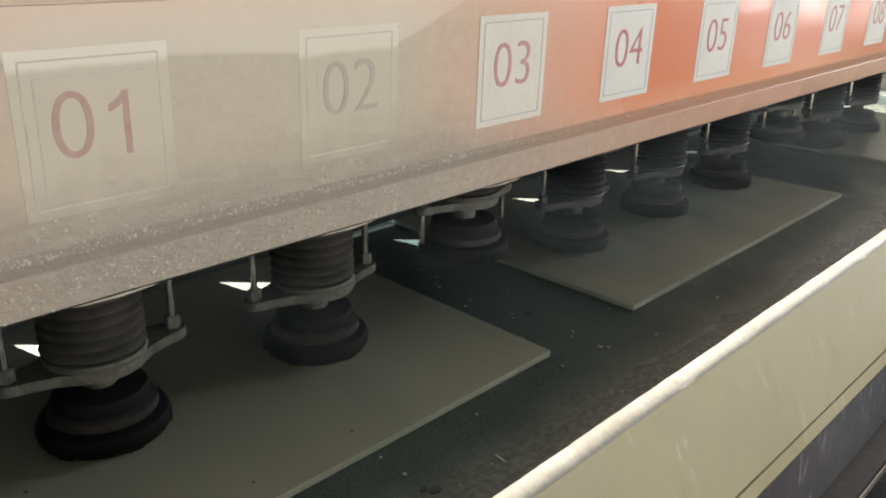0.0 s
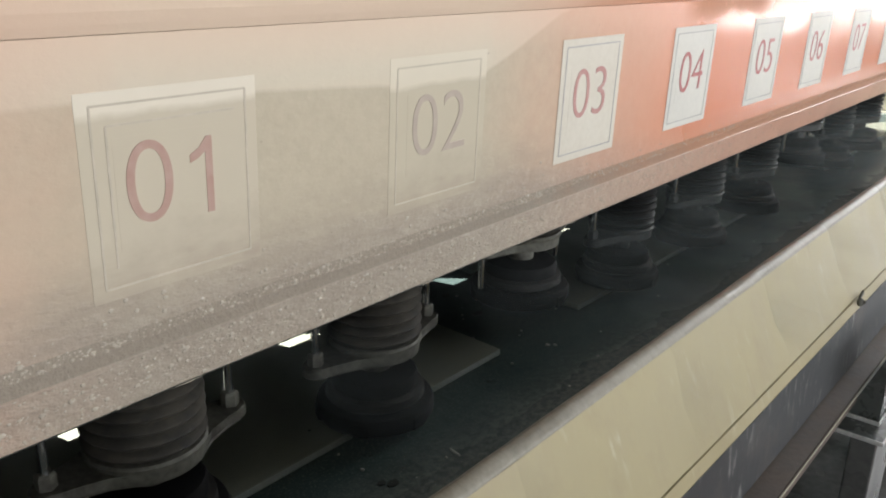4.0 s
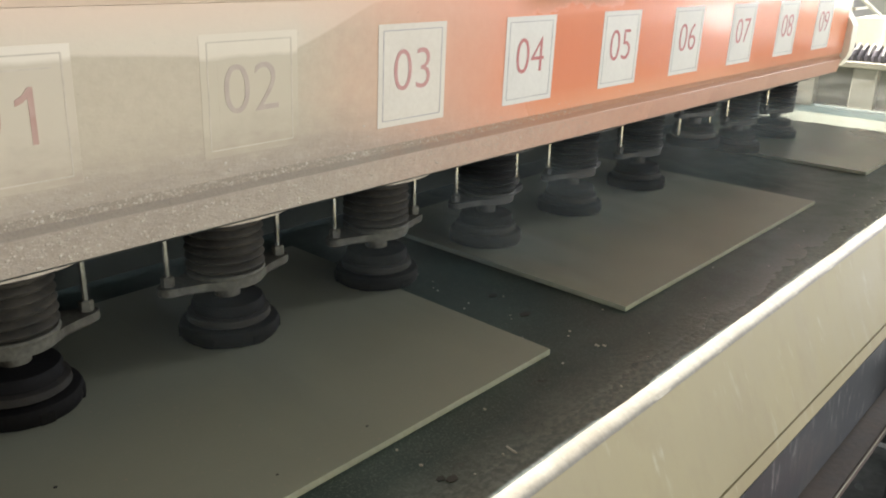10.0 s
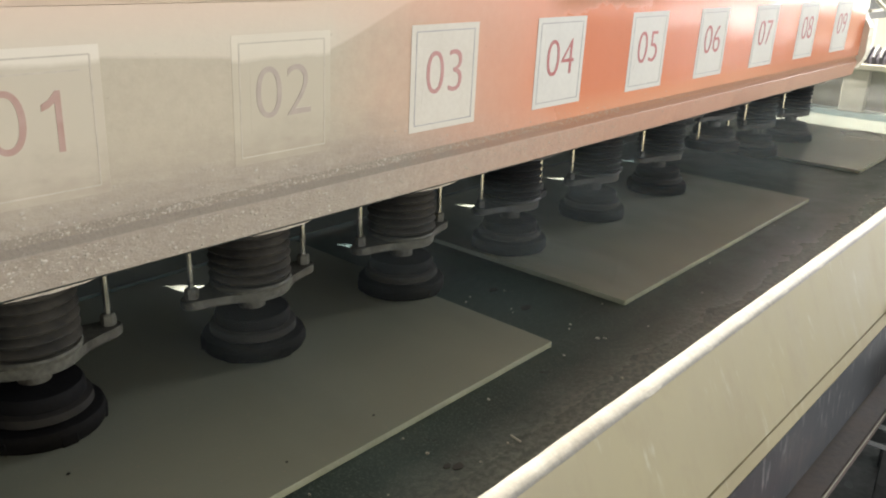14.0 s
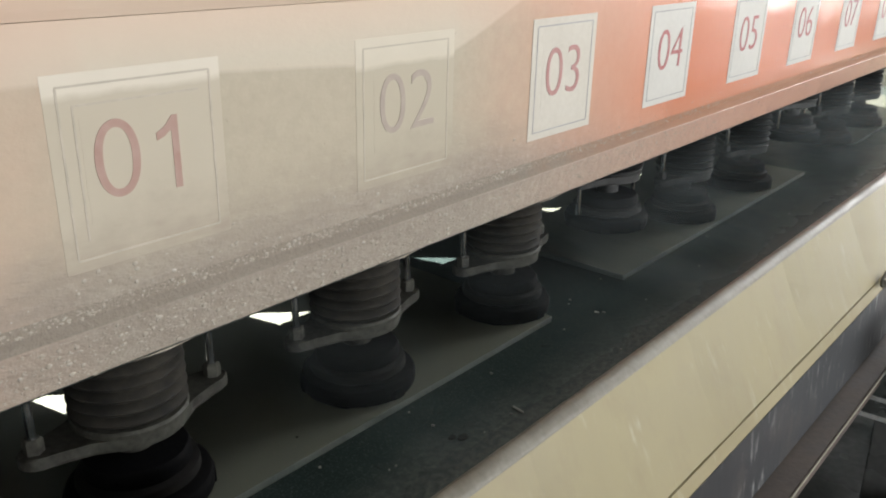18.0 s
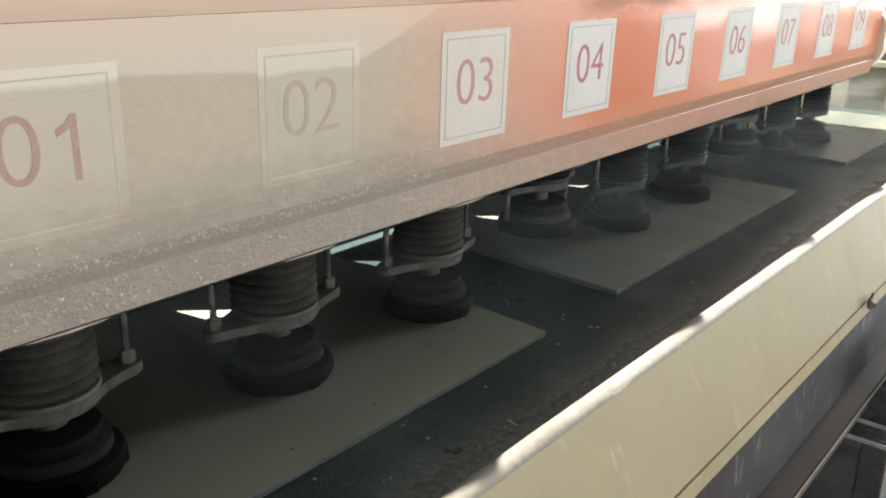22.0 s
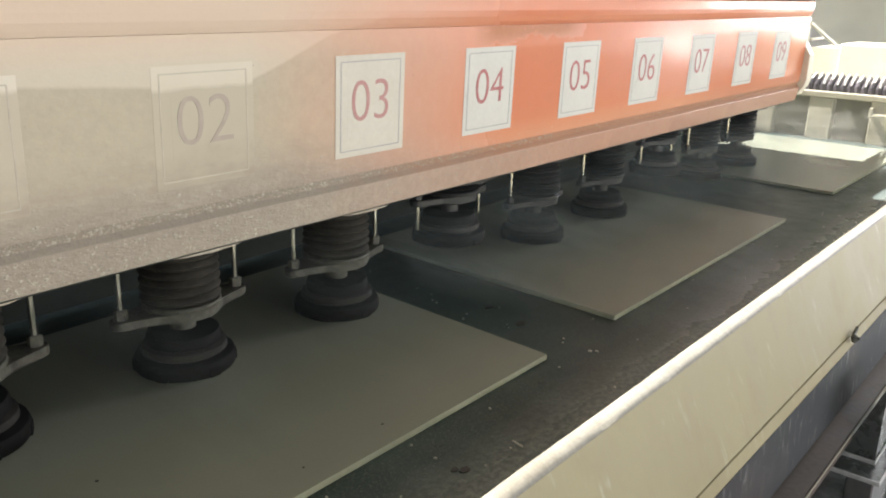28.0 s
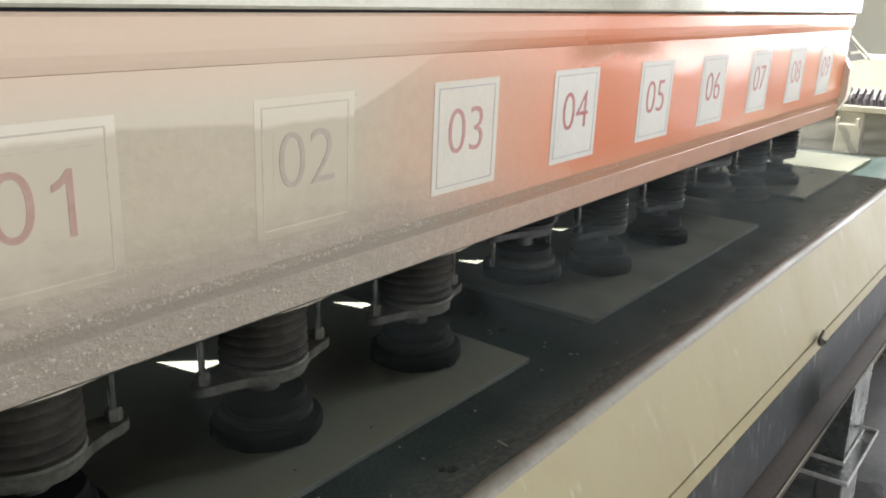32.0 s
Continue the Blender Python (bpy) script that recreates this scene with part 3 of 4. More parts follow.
tagged(mesh_object("ceiling", bm, ROOF), "unseen grey hall roof, slotted to bound the sunlight", "ceiling", kind="structure")


# ---------------------------------------------------------------- conveyor bed, belt and slabs
def machine_bed():
    bed = thing("machine_bed", "long steel bed of a slab polishing line under a black belt", "machine bed")
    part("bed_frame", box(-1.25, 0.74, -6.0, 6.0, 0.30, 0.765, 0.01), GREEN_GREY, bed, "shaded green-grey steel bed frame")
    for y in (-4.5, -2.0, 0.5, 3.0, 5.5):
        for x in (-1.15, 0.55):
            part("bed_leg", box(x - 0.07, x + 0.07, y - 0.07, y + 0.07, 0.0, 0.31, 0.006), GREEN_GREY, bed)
    return bed


machine_bed()

belt = thing("conveyor_belt", "wet black rubber conveyor belt with stone chips on it", "conveyor belt", pose(0, 0, BELT_Z))
bm = bmesh.new()
bmesh.ops.create_grid(bm, x_segments=24, y_segments=130, size=1.0)
for v in bm.verts:
    v.co = Vector((-0.24 + v.co.x * 1.0, 0.3 + v.co.y * 6.5, 0.0))
    v.co.z = 0.0008 * noise.noise(v.co * 3.0) - 0.0008
r = bmesh.ops.extrude_face_region(bm, geom=list(bm.faces))
for v in r["geom"]:
    if isinstance(v, bmesh.types.BMVert):
        v.co.z -= 0.012
part("belt_sheet", bm, BELT, belt)
bm = bmesh.new()
rnd = random.Random(5)
spots = [(0.484, -0.739, 0.034, 0.004), (0.336, -0.132, 0.012, 0.008), (0.352, -0.118, 0.010, 0.006)]
spots += [(rnd.uniform(0.29, 0.70), rnd.uniform(-2.0, 3.0), rnd.uniform(0.003, 0.008), rnd.uniform(0.002, 0.005)) for _ in range(60)]
spots += [(rnd.uniform(-0.7, 0.25), rnd.uniform(-0.24, 0.12), rnd.uniform(0.003, 0.007), rnd.uniform(0.002, 0.005)) for _ in range(14)]
for x, y, a, b in spots:
    m = Matrix.Translation((x, y, 0.0012)) @ Matrix.Rotation(rnd.uniform(-0.5, 0.5), 4, "Z") @ Matrix.Diagonal((a, b, 0.003, 1))
    bmesh.ops.create_cube(bm, size=1.0, matrix=m)
tagged(part("stone_grit", bm, CHIP, belt, "scattered pale stone chips"), kind="stuff")
for x, y, a in [(0.458, -0.914, 0.013), (0.440, -0.93, 0.009), (0.05, -0.09, 0.018), (-0.12, -0.04, 0.014)]:
    k = 12
    bm = plate([(x + a * (0.8 + 0.35 * noise.noise((x * 9, y * 9, i * 0.7))) * math.cos(2 * math.pi * i / k), y + 1.5 * a * (0.8 + 0.35 * noise.noise((x * 5, y * 5, i * 0.9))) * math.sin(2 * math.pi * i / k)) for i in range(k)], -0.001, 0.0015)
    part("mud_patch", bm, MUD, belt)

SLABS = [(-4.20, -2.44, False), (-2.02, -0.274, False), (0.145, 1.890, False), (2.690, 4.430, True), (4.86, 6.30, True)]
slabs = []
for y0, y1, polished in SLABS:
    cy = (y0 + y1) / 2
    slab = thing("stone_slab", "polished wet beige stone slab on the black belt" if polished else "wet beige stone slab lying on the black belt", "stone slab", pose(0, cy, BELT_Z), "slabs on the belt")
    bm = box(-0.95, 0.270, y0 - cy, y1 - cy, 0.0, 0.018, 0.0025, 2)
    for v in bm.verts:
        v.co.y += 0.055 * (0.27 - v.co.x)
    ob = part("slab_body", bm, SLAB_POLISHED if polished else SLAB, slab)
    ob.data.materials.append(SLAB_EDGE)
    for f in ob.data.polygons:
        if abs(f.normal.z) < 0.5:
            f.material_index = 1
    slabs.append((slab, cy))
    if y0 == -2.02:
        # dark flecks of grit left on the stone
        for x, y, a in ((-0.096, -0.358, 0.0035), (0.194, 0.236, 0.0032), (0.197, -0.026, 0.0028)):
            part("grit_fleck", plate([(x + a * math.cos(u), y + 1.3 * a * math.sin(u)) for u in (0.2, 1.1, 2.3, 3.0, 4.1, 5.2)], 0.0181, 0.0192), MUD, slab)


# ---------------------------------------------------------------- guard wall beside the belt
def guard_wall():
    g = thing("guard_wall", "cream-painted sheet steel splash guard along the belt", "splash guard")
    y0, y1 = -5.0, 6.2
    top = [(0.774, 1.0548), (0.774, 1.070), (0.778, 1.078), (0.785, 1.0825), (0.793, 1.0830), (0.801, 1.0805), (0.808, 1.0755), (0.8135, 1.0680), (0.8135, 1.0548)]
    bm = prism(top, y0, y1, 560)
    for v in bm.verts:
        q = noise.noise((v.co.x * 40.0, v.co.y * 14.0, 2.0))
        chip = max(0.0, noise.noise((v.co.x * 20.0, v.co.y * 31.0, 8.0)) - 0.42)
        if v.co.z > 1.06:
            v.co.z += 0.0011 * q - 0.004 * chip
            v.co.x += 0.0010 * noise.noise((3.0, v.co.y * 11.0, v.co.z * 30.0)) * (1 if v.co.x > 0.79 else -1)
    part("top_flange", bm, WET_CREAM, g, "rounded cream top flange, wet on its upper face", True)
    part("inner_sheet", prism([(0.778, 1.0545), (0.788, 1.0545), (0.788, 0.78), (0.778, 0.78)], y0, y1), CREAM, g)
    bm = prism([(0.8140, 1.0675), (0.8045, 1.0540), (0.902, 0.836), (0.916, 0.836)], y0, y1, 360)
    for v in bm.verts:
        if v.co.z < 0.84:
            v.co.z += 0.0022 * noise.noise((0.0, v.co.y * 5.0, 4.0)) + 0.0012 * noise.noise((0.0, v.co.y * 23.0, 6.0))
    part("outer_panel", bm, CREAM, g, "cream outer panel with pale scuffs")
    part("lower_strip", prism([(0.9185, 0.8320), (0.908, 0.8320), (0.920, 0.802), (0.930, 0.802)], y0, y1, 20), CREAM, g)
    part("seam_backing", prism([(0.902, 0.845), (0.895, 0.845), (0.912, 0.80), (0.919, 0.80)], y0, y1), DISC, g)
    part("rail", prism([(0.9315, 0.801), (0.905, 0.801), (0.905, 0.58), (0.930, 0.58), (0.942, 0.60)], y0, y1, 20), STEEL_BLUE, g, "scraped blue-grey steel rail")
    part("ledge", prism([(0.88, 0.579), (1.000, 0.579), (1.004, 0.572), (1.004, 0.545), (0.88, 0.545)], y0, y1, 20), RUST, g, "wet rusty brown ledge")
    part("worn_edge", prism([(1.0045, 0.5795), (1.0065, 0.5795), (1.0065, 0.571), (1.0045, 0.571)], y0, y1), POST_PAINT, g, "pale worn edge")
    for y in (-3.5, -1.0, 1.4, 3.9):
        part("guard_post", box(0.90, 0.98, y - 0.05, y + 0.05, 0.0, 0.544, 0.004), STEEL_BLUE, g)
    # latch knob in the seam
    knob = lathe([(0.0, -0.006), (0.012, -0.006), (0.015, 0.002), (0.011, 0.010), (0.006, 0.012), (0.006, 0.018), (0.0, 0.019)], 16)
    part("latch_knob", knob, IRON, g, "small rusty latch knob", True, pose(0.935, 0.839, 0.835, 0, 75, 0))
    part("latch_tab", box(-0.004, 0.004, -0.012, 0.040, -0.006, 0.010, 0.002), IRON, g, "", False, pose(0.930, 0.852, 0.838, 25, 0, 0))
    return g


guard_wall()
# sheet added behind the belt; its top edge trims the sun patches
rear = thing("rear_guard", "shaded green-grey sheet added behind the belt to trim sun patches", "splash guard")
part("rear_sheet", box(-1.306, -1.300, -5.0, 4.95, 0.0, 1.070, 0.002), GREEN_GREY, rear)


# ---------------------------------------------------------------- the moving bridge
BY0, BY1 = -4.6, 3.93
bridge = thing("polishing_bridge", "orange polishing bridge beam coated with beige dried slurry", "machine bridge")
body = [(-0.013, 1.346), (-0.010, 1.40), (-0.001, 1.69), (0.000, 1.762), (-0.40, 1.762), (-0.862, 1.762), (-0.862, 1.240), (-0.060, 1.240), (-0.060, 1.346)]
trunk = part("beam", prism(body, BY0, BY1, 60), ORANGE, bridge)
trunk.data.materials.append(UNDER_SHADE)
# shade under the beam is put into the colour of its underside
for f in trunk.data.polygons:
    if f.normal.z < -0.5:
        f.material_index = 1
lip = [(-0.0220, 1.3455), (-0.0225, 1.3235), (-0.0100, 1.3080), (-0.0085, 1.3060), (-0.026, 1.224), (-0.032, 1.218), (-0.10, 1.218), (-0.10, 1.2395), (-0.0605, 1.2395), (-0.0605, 1.3455)]
lower = part("lower_lip", prism(lip, BY0, BY1, 60), LIP_PAINT, bridge, "lower lip crusted with slurry dust")
lower.data.materials.append(GROOVE)
lower.data.materials.append(UNDER_SHADE)
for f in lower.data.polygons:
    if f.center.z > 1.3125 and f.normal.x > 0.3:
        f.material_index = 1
    # the lip's underside is darkened for shade as well
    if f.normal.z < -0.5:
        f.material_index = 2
upper = [(0.0005, 1.763), (0.007, 1.776), (0.013, 1.792), (0.016, 1.812), (0.017, 1.852), (0.012, 1.859), (-0.20, 1.859), (-0.20, 1.763)]
part("upper_lip", prism(upper, BY0, BY1, 60), ORANGE, bridge)
part("top_cover", prism([(0.030, 1.866), (0.036, 1.872), (0.036, 1.945), (0.02, 1.955), (-0.20, 1.955), (-0.852, 1.955), (-0.852, 1.866)], BY0, BY1 + 0.04, 30), WHITE_COVER, bridge, "pale grey top cover")
# tall unseen hood, added so its uneven top casts the shadow edge
bm = prism([(-0.02, 1.9555), (-0.02, 2.235), (-0.05, 2.255), (-0.80, 2.255), (-0.852, 2.20), (-0.852, 1.9555)], BY0, 2.93, 240)
for v in bm.verts:
    if v.co.z > 2.1 and v.co.x > -0.3:
        # a bump every 0.79 m, blunt on one side, steps the shadow edge
        d = (v.co.y - 0.45 + 0.395) % 0.79 - 0.395
        v.co.z += 0.010 * noise.noise((0.0, v.co.y * 9.0, 3.1)) + float(np.interp(d, (-0.21, -0.06, 0.0, 0.07), (0.0, 0.042, 0.070, 0.0)))
part("motor_hood", bm, WHITE_COVER, bridge, "unseen pale hood added to cast the shadow on belt and guard")
part("cover_gap", prism([(0.016, 1.8595), (0.016, 1.8655), (-0.85, 1.8655), (-0.85, 1.8595)], BY0, BY1), DISC, bridge)
part("end_plate", prism([(0.018, 1.32), (0.030, 1.36), (0.030, 1.52), (-0.02, 1.60), (-0.02, 1.755), (-0.855, 1.755), (-0.855, 1.26), (-0.02, 1.26)], BY1 + 0.001, BY1 + 0.10), COVER_PAINT, bridge, "cream end plate of the beam")
bm = bmesh.new()
tri = [[bm.verts.new((x, y, z)) for y, z in ((BY1 + 0.101, 1.705), (BY1 + 0.101, 1.560), (BY1 + 0.66, 1.560))] for x in (-0.030, -0.022)]
bm.faces.new(tri[0])
bm.faces.new(tri[1])
for i in range(3):
    bm.faces.new((tri[0][i], tri[0][(i + 1) % 3], tri[1][(i + 1) % 3], tri[1][i]))
part("end_gusset", bm, PLASTER, bridge, "grey triangular end gusset")
part("end_stay", box(-0.008, 0.008, -0.345, 0.345, -0.008, 0.008), COVER_PAINT, bridge, "pale sloping stay", at=pose(-0.012, BY1 + 0.40, 1.640, -14.0, 0, 0))
part("end_stay", box(-0.008, 0.008, -0.14, 0.14, -0.008, 0.008), COVER_PAINT, bridge, at=pose(-0.012, BY1 + 0.245, 1.617, 0, 0, 0))

# places of the polishers along the beam
HEADS = [-0.6885 + 0.594 * (k - 2) for k in range(-2, 10)]

# dark skirt added behind the heads; its notches shape the sun patches
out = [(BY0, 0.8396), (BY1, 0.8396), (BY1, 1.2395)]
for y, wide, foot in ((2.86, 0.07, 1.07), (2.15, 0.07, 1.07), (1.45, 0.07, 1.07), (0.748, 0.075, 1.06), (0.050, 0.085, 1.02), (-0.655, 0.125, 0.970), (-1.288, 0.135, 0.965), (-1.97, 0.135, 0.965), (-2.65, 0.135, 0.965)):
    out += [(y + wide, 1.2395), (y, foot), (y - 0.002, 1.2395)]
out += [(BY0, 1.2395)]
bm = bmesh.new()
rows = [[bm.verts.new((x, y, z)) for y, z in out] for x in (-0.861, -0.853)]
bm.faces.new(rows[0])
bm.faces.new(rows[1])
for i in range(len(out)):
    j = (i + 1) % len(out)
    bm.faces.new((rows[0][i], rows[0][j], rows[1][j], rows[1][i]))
part("rear_skirt", bm, UNDER_SHADE, bridge, "added dark skirt behind the heads, notched to shape sun patches")

# beads of wet slurry on the groove and lip of the beam
bm = bmesh.new()
rnd = random.Random(11)
for _ in range(5200):
    y = rnd.uniform(-2.2, 0.9) if rnd.random() < 0.88 else rnd.uniform(0.9, 3.0)
    q = rnd.random()
    if q < 0.30:
        x, z = -0.0222, 1.345 - 0.022 * rnd.random()
    elif q < 0.88:
        z = rnd.uniform(1.225, 1.304)
        x = -0.0086 - 0.018 * (1.305 - z) / 0.081
    else:
        z = 1.346 + abs(rnd.gauss(0, 0.045 if y < -0.2 else 0.03))
        x = -0.0132 + 0.031 * (z - 1.346)
    a = (rnd.uniform(0.0009, 0.0020) + 0.0028 * rnd.random() ** 6) * (1.15 if y < -0.3 else 0.8)
    wide, high = a * rnd.uniform(1.0, 1.7), a * rnd.uniform(0.4, 0.7)
    tip = bm.verts.new((x + high, y, z))
    rims = [[bm.verts.new((x + d, y + wide * k * math.cos(u), z + a * k * math.sin(u))) for u in (0.0, 1.047, 2.094, 3.142, 4.189, 5.236)] for k, d in ((0.62, high * 0.75), (1.0, -0.0004))]
    for i in range(6):
        j = (i + 1) % 6
        bm.faces.new((rims[0][i], rims[0][j], tip))
        bm.faces.new((rims[1][i], rims[1][j], rims[0][j], rims[0][i]))
tagged(part("slurry_grit", bm, GRIT, bridge, "wet beige beads of slurry", True), kind="stuff")

# dark specks of grime on the face
bm = bmesh.new()
rnd = random.Random(23)
grime = [(-1.345, 1.407, 0.0050), (-1.331, 1.403, 0.0032), (-0.571, 1.682, 0.0042)]
grime += [(rnd.uniform(-2.2, 1.6), rnd.uniform(1.37, 1.75), 0.0011 + 0.0020 * rnd.random() ** 2) for _ in range(26)]
for y, z, a in grime:
    x = -0.0125 + 0.031 * (z - 1.346)
    k = 7
    rim = [bm.verts.new((x - 0.001, y + a * (0.7 + 0.6 * rnd.random()) * math.cos(2 * math.pi * i / k), z + a * (0.7 + 0.6 * rnd.random()) * math.sin(2 * math.pi * i / k))) for i in range(k)]
    tip = bm.verts.new((x + 0.0016, y, z))
    for i in range(k):
        bm.faces.new((rim[i], rim[(i + 1) % k], tip))
tagged(part("grime_specks", bm, RUST, bridge, "small dark specks of grime"), kind="stuff")

FACE_TILT = math.degrees(math.atan2(0.009, 0.29))


def on_face(y, z, out=0.0):
    """Pose of a flat thing on the beam's face: its x axis runs along the beam, its z axis out of the face."""
    x = -0.010 + (z - 1.40) * 0.031 + out
    return Matrix.Translation((x, y, z)) @ Matrix(((0, 0, 1, 0), (1, 0, 0, 0), (0, 1, 0, 0), (0, 0, 0, 1))) @ pose(0, 0, 0, FACE_TILT, 0, 0)


for k, yc in zip(range(1, 10), (-1.305, -0.718, -0.143, 0.445, 1.055, 1.642, 2.250, 2.855, 3.455)):
    dusty = k <= 2
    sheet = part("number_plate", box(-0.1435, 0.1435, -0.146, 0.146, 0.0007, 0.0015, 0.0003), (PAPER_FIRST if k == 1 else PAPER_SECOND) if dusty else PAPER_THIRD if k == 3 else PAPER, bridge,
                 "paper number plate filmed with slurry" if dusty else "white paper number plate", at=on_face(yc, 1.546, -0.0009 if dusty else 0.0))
    line = INK_FAINT if k == 2 else INK_DUSTY if dusty else INK
    w, h, e = 0.1235, 0.128, 0.0016
    for a, b, c, d in ((-w, w, h - e, h + e), (-w, w, -h - e, -h + e), (-w - e, -w + e, -h, h), (w - e, w + e, -h, h)):
        part("border_line", box(a, b, c, d, 0.0016, 0.0021), line, sheet)
    if k == 1:
        w, h = 0.103, 0.100
        for a, b, c, d in ((-w, w, h - e, h + e), (-w - e, -w + e, -h, h)):
            part("inner_line", box(a, b, c, d, 0.0016, 0.0021), line, sheet)
    part("inner_sheet", box(-0.096, 0.096, -0.076, 0.082, 0.0016, 0.0018), (PAPER_FIRST if k == 1 else PAPER_SECOND) if dusty else PAPER_THIRD if k == 3 else PAPER, sheet)
    for text, dx in (("0", -0.044), (str(k), 0.044)):
        if text == "1":
            one = [(-0.034, 0.022), (-0.034, 0.034), (-0.018, 0.043), (-0.006, 0.058), (0.004, 0.058), (0.004, -0.058), (-0.008, -0.058), (-0.008, 0.036), (-0.020, 0.027)]
            part("digit", plate(one, -0.0006, 0.0006), RED_DUSTY, sheet, at=Matrix.Translation((dx + 0.012, 0.008, 0.0021)))
            continue
        lettering(text, 0.174, RED_FAINT if k == 2 else RED_DUSTY if k == 1 else RED_MUTED if k == 3 else RED_INK, sheet, Matrix.Translation((dx, 0.008, 0.0021)), "digit")


# ---------------------------------------------------------------- polishing heads
HEAD_Z = 1.213


def bracket_outline(r, ear, reach, steps=14):
    """A collar of radius r with two ears on the y axis, joined by hollow flanks."""
    pts = []
    for side in (1, -1):
        ring = [math.radians(-38) + (math.radians(76)) * i / steps for i in range(steps + 1)]
        if side == 1:
            pts += [(r * math.cos(a), r * math.sin(a)) for a in ring]
        else:
            pts += [(-r * math.cos(a), -r * math.sin(a)) for a in ring]
        s = side
        # flank, ear, flank
        pts += [(s * 0.052, s * (r * 0.86 + 0.012)), (s * (ear + 0.004), s * (reach - 0.030))]
        pts += [(s * ear * math.cos(u), s * (reach + ear * math.sin(u))) for u in [math.pi * i / 8 for i in range(9)]]
        pts += [(-s * (ear + 0.004), s * (reach - 0.030)), (-s * 0.052, s * (r * 0.86 + 0.012))]
    return pts


def polishing_head(dusty):
    """Hangs from its top at z = 0; the disc's foot is 0.375 below."""
    rubber, iron, rim = (BELLOWS, IRON, CRUST) if dusty else (BELLOWS_WET, IRON_WET, IRON_WET)
    h = thing("slab_polisher", "dusty slab polisher with ribbed bellows and spinning black disc" if dusty else "wet black slab polisher with ribbed bellows and spinning disc", "polisher", group="row of slab polishers")
    part("mounting_flange", plate([(0.16 * c, 0.235 * s) if abs(s) < 0.9 else (0.10 * c, 0.225 * s) for c, s in [(math.cos(2 * math.pi * i / 20), math.sin(2 * math.pi * i / 20)) for i in range(20)]], -0.011, 0.020), rim, h, "slurry-crusted mounting flange" if dusty else "wet dark mounting flange")
    # ribbed bellows
    prof = [(0.0, 0.003), (0.098, 0.003)]
    folds, top, bottom = 7, 0.0, -0.175
    for i in range(folds):
        za = top + (bottom - top) * i / folds
        zb = top + (bottom - top) * (i + 1) / folds
        d = (za - zb)
        prof += [(0.088, za), (0.103, za - 0.18 * d), (0.110, za - 0.45 * d), (0.104, za - 0.76 * d), (0.086, za - 0.97 * d)]
    prof += [(0.096, bottom), (0.0, bottom)]
    part("bellows", lathe(prof, 44), rubber, h, "ribbed dusty rubber bellows" if dusty else "ribbed wet black rubber bellows", True)
    bm = plate(bracket_outline(0.104, 0.030, 0.184), -0.214, -0.190)
    bmesh.ops.bevel(bm, geom=list(bm.edges), offset=0.003, segments=1, affect="EDGES")
    br = part("bracket", bm, iron, h, "slurry-stained iron bracket with two ears" if dusty else "wet dark iron bracket with two ears")
    part("collar", lathe([(0.0, -0.1755), (0.106, -0.1755), (0.110, -0.181), (0.108, -0.1895), (0.0, -0.1895)], 36), iron, br, "", True)
    part("collar_foot", lathe([(0.0, -0.2145), (0.085, -0.2145), (0.070, -0.226), (0.0, -0.226)], 32), iron, br, "", True)
    for s in (-1, 1):
        part("guide_rod", lathe([(0.0, 0.003), (0.0085, 0.003), (0.0085, -0.188), (0.0, -0.188)], 16, centre=(0, s * 0.184, 0)), CHROME, h, "polished chrome guide rod", True)
        part("rod_nut", lathe([(0.0, -0.1615), (0.014, -0.1615), (0.018, -0.166), (0.018, -0.1895), (0.0, -0.1895)], 6, centre=(0, s * 0.184, 0)), iron, br)
        part("rod_block", box(-0.045, 0.045, s * 0.184 - 0.045, s * 0.184 + 0.045, -0.027, 0.0035, 0.005), rim, h)
    disc = part("polishing_disc", lathe([(0.0, -0.330), (0.128, -0.330), (0.137, -0.334), (0.141, -0.344), (0.141, -0.366), (0.136, -0.3748), (0.0, -0.3748)], 48), DISC, h, "black spinning abrasive disc", True)
    part("spindle", lathe([(0.0, -0.2265), (0.036, -0.2265), (0.036, -0.262), (0.0, -0.262)], 24), iron, disc, "stub spindle", True)
    part("cup", lathe([(0.0, -0.2625), (0.070, -0.2625), (0.098, -0.268), (0.103, -0.278), (0.103, -0.300), (0.0, -0.300)], 40), DISC, disc, "black rubber cup", True)
    part("grey_ring", lathe([(0.0, -0.3005), (0.104, -0.3005), (0.116, -0.306), (0.118, -0.324), (0.110, -0.3295), (0.0, -0.3295)], 40), RING, disc, "dull grey ring", True)
    for i in range(6):
        a = math.pi / 3 * i
        part("abrasive_lug", box(0.120, 0.1425, -0.018, 0.018, -0.3745, -0.345, 0.002), DISC, disc, at=pose(0, 0, 0, 0, 0, math.degrees(a)))
    return h


heads = []
for k, y in enumerate(HEADS):
    # the first heads stand where dried slurry settles, the rest stay wet and clean
    if k in (0, 6):
        heads.append(polishing_head(k == 0))
        heads[k].matrix_basis = pose(-0.215, y, HEAD_Z)
    else:
        heads.append(copy_thing(heads[0 if k < 6 else 6], pose(-0.215, y, HEAD_Z)))


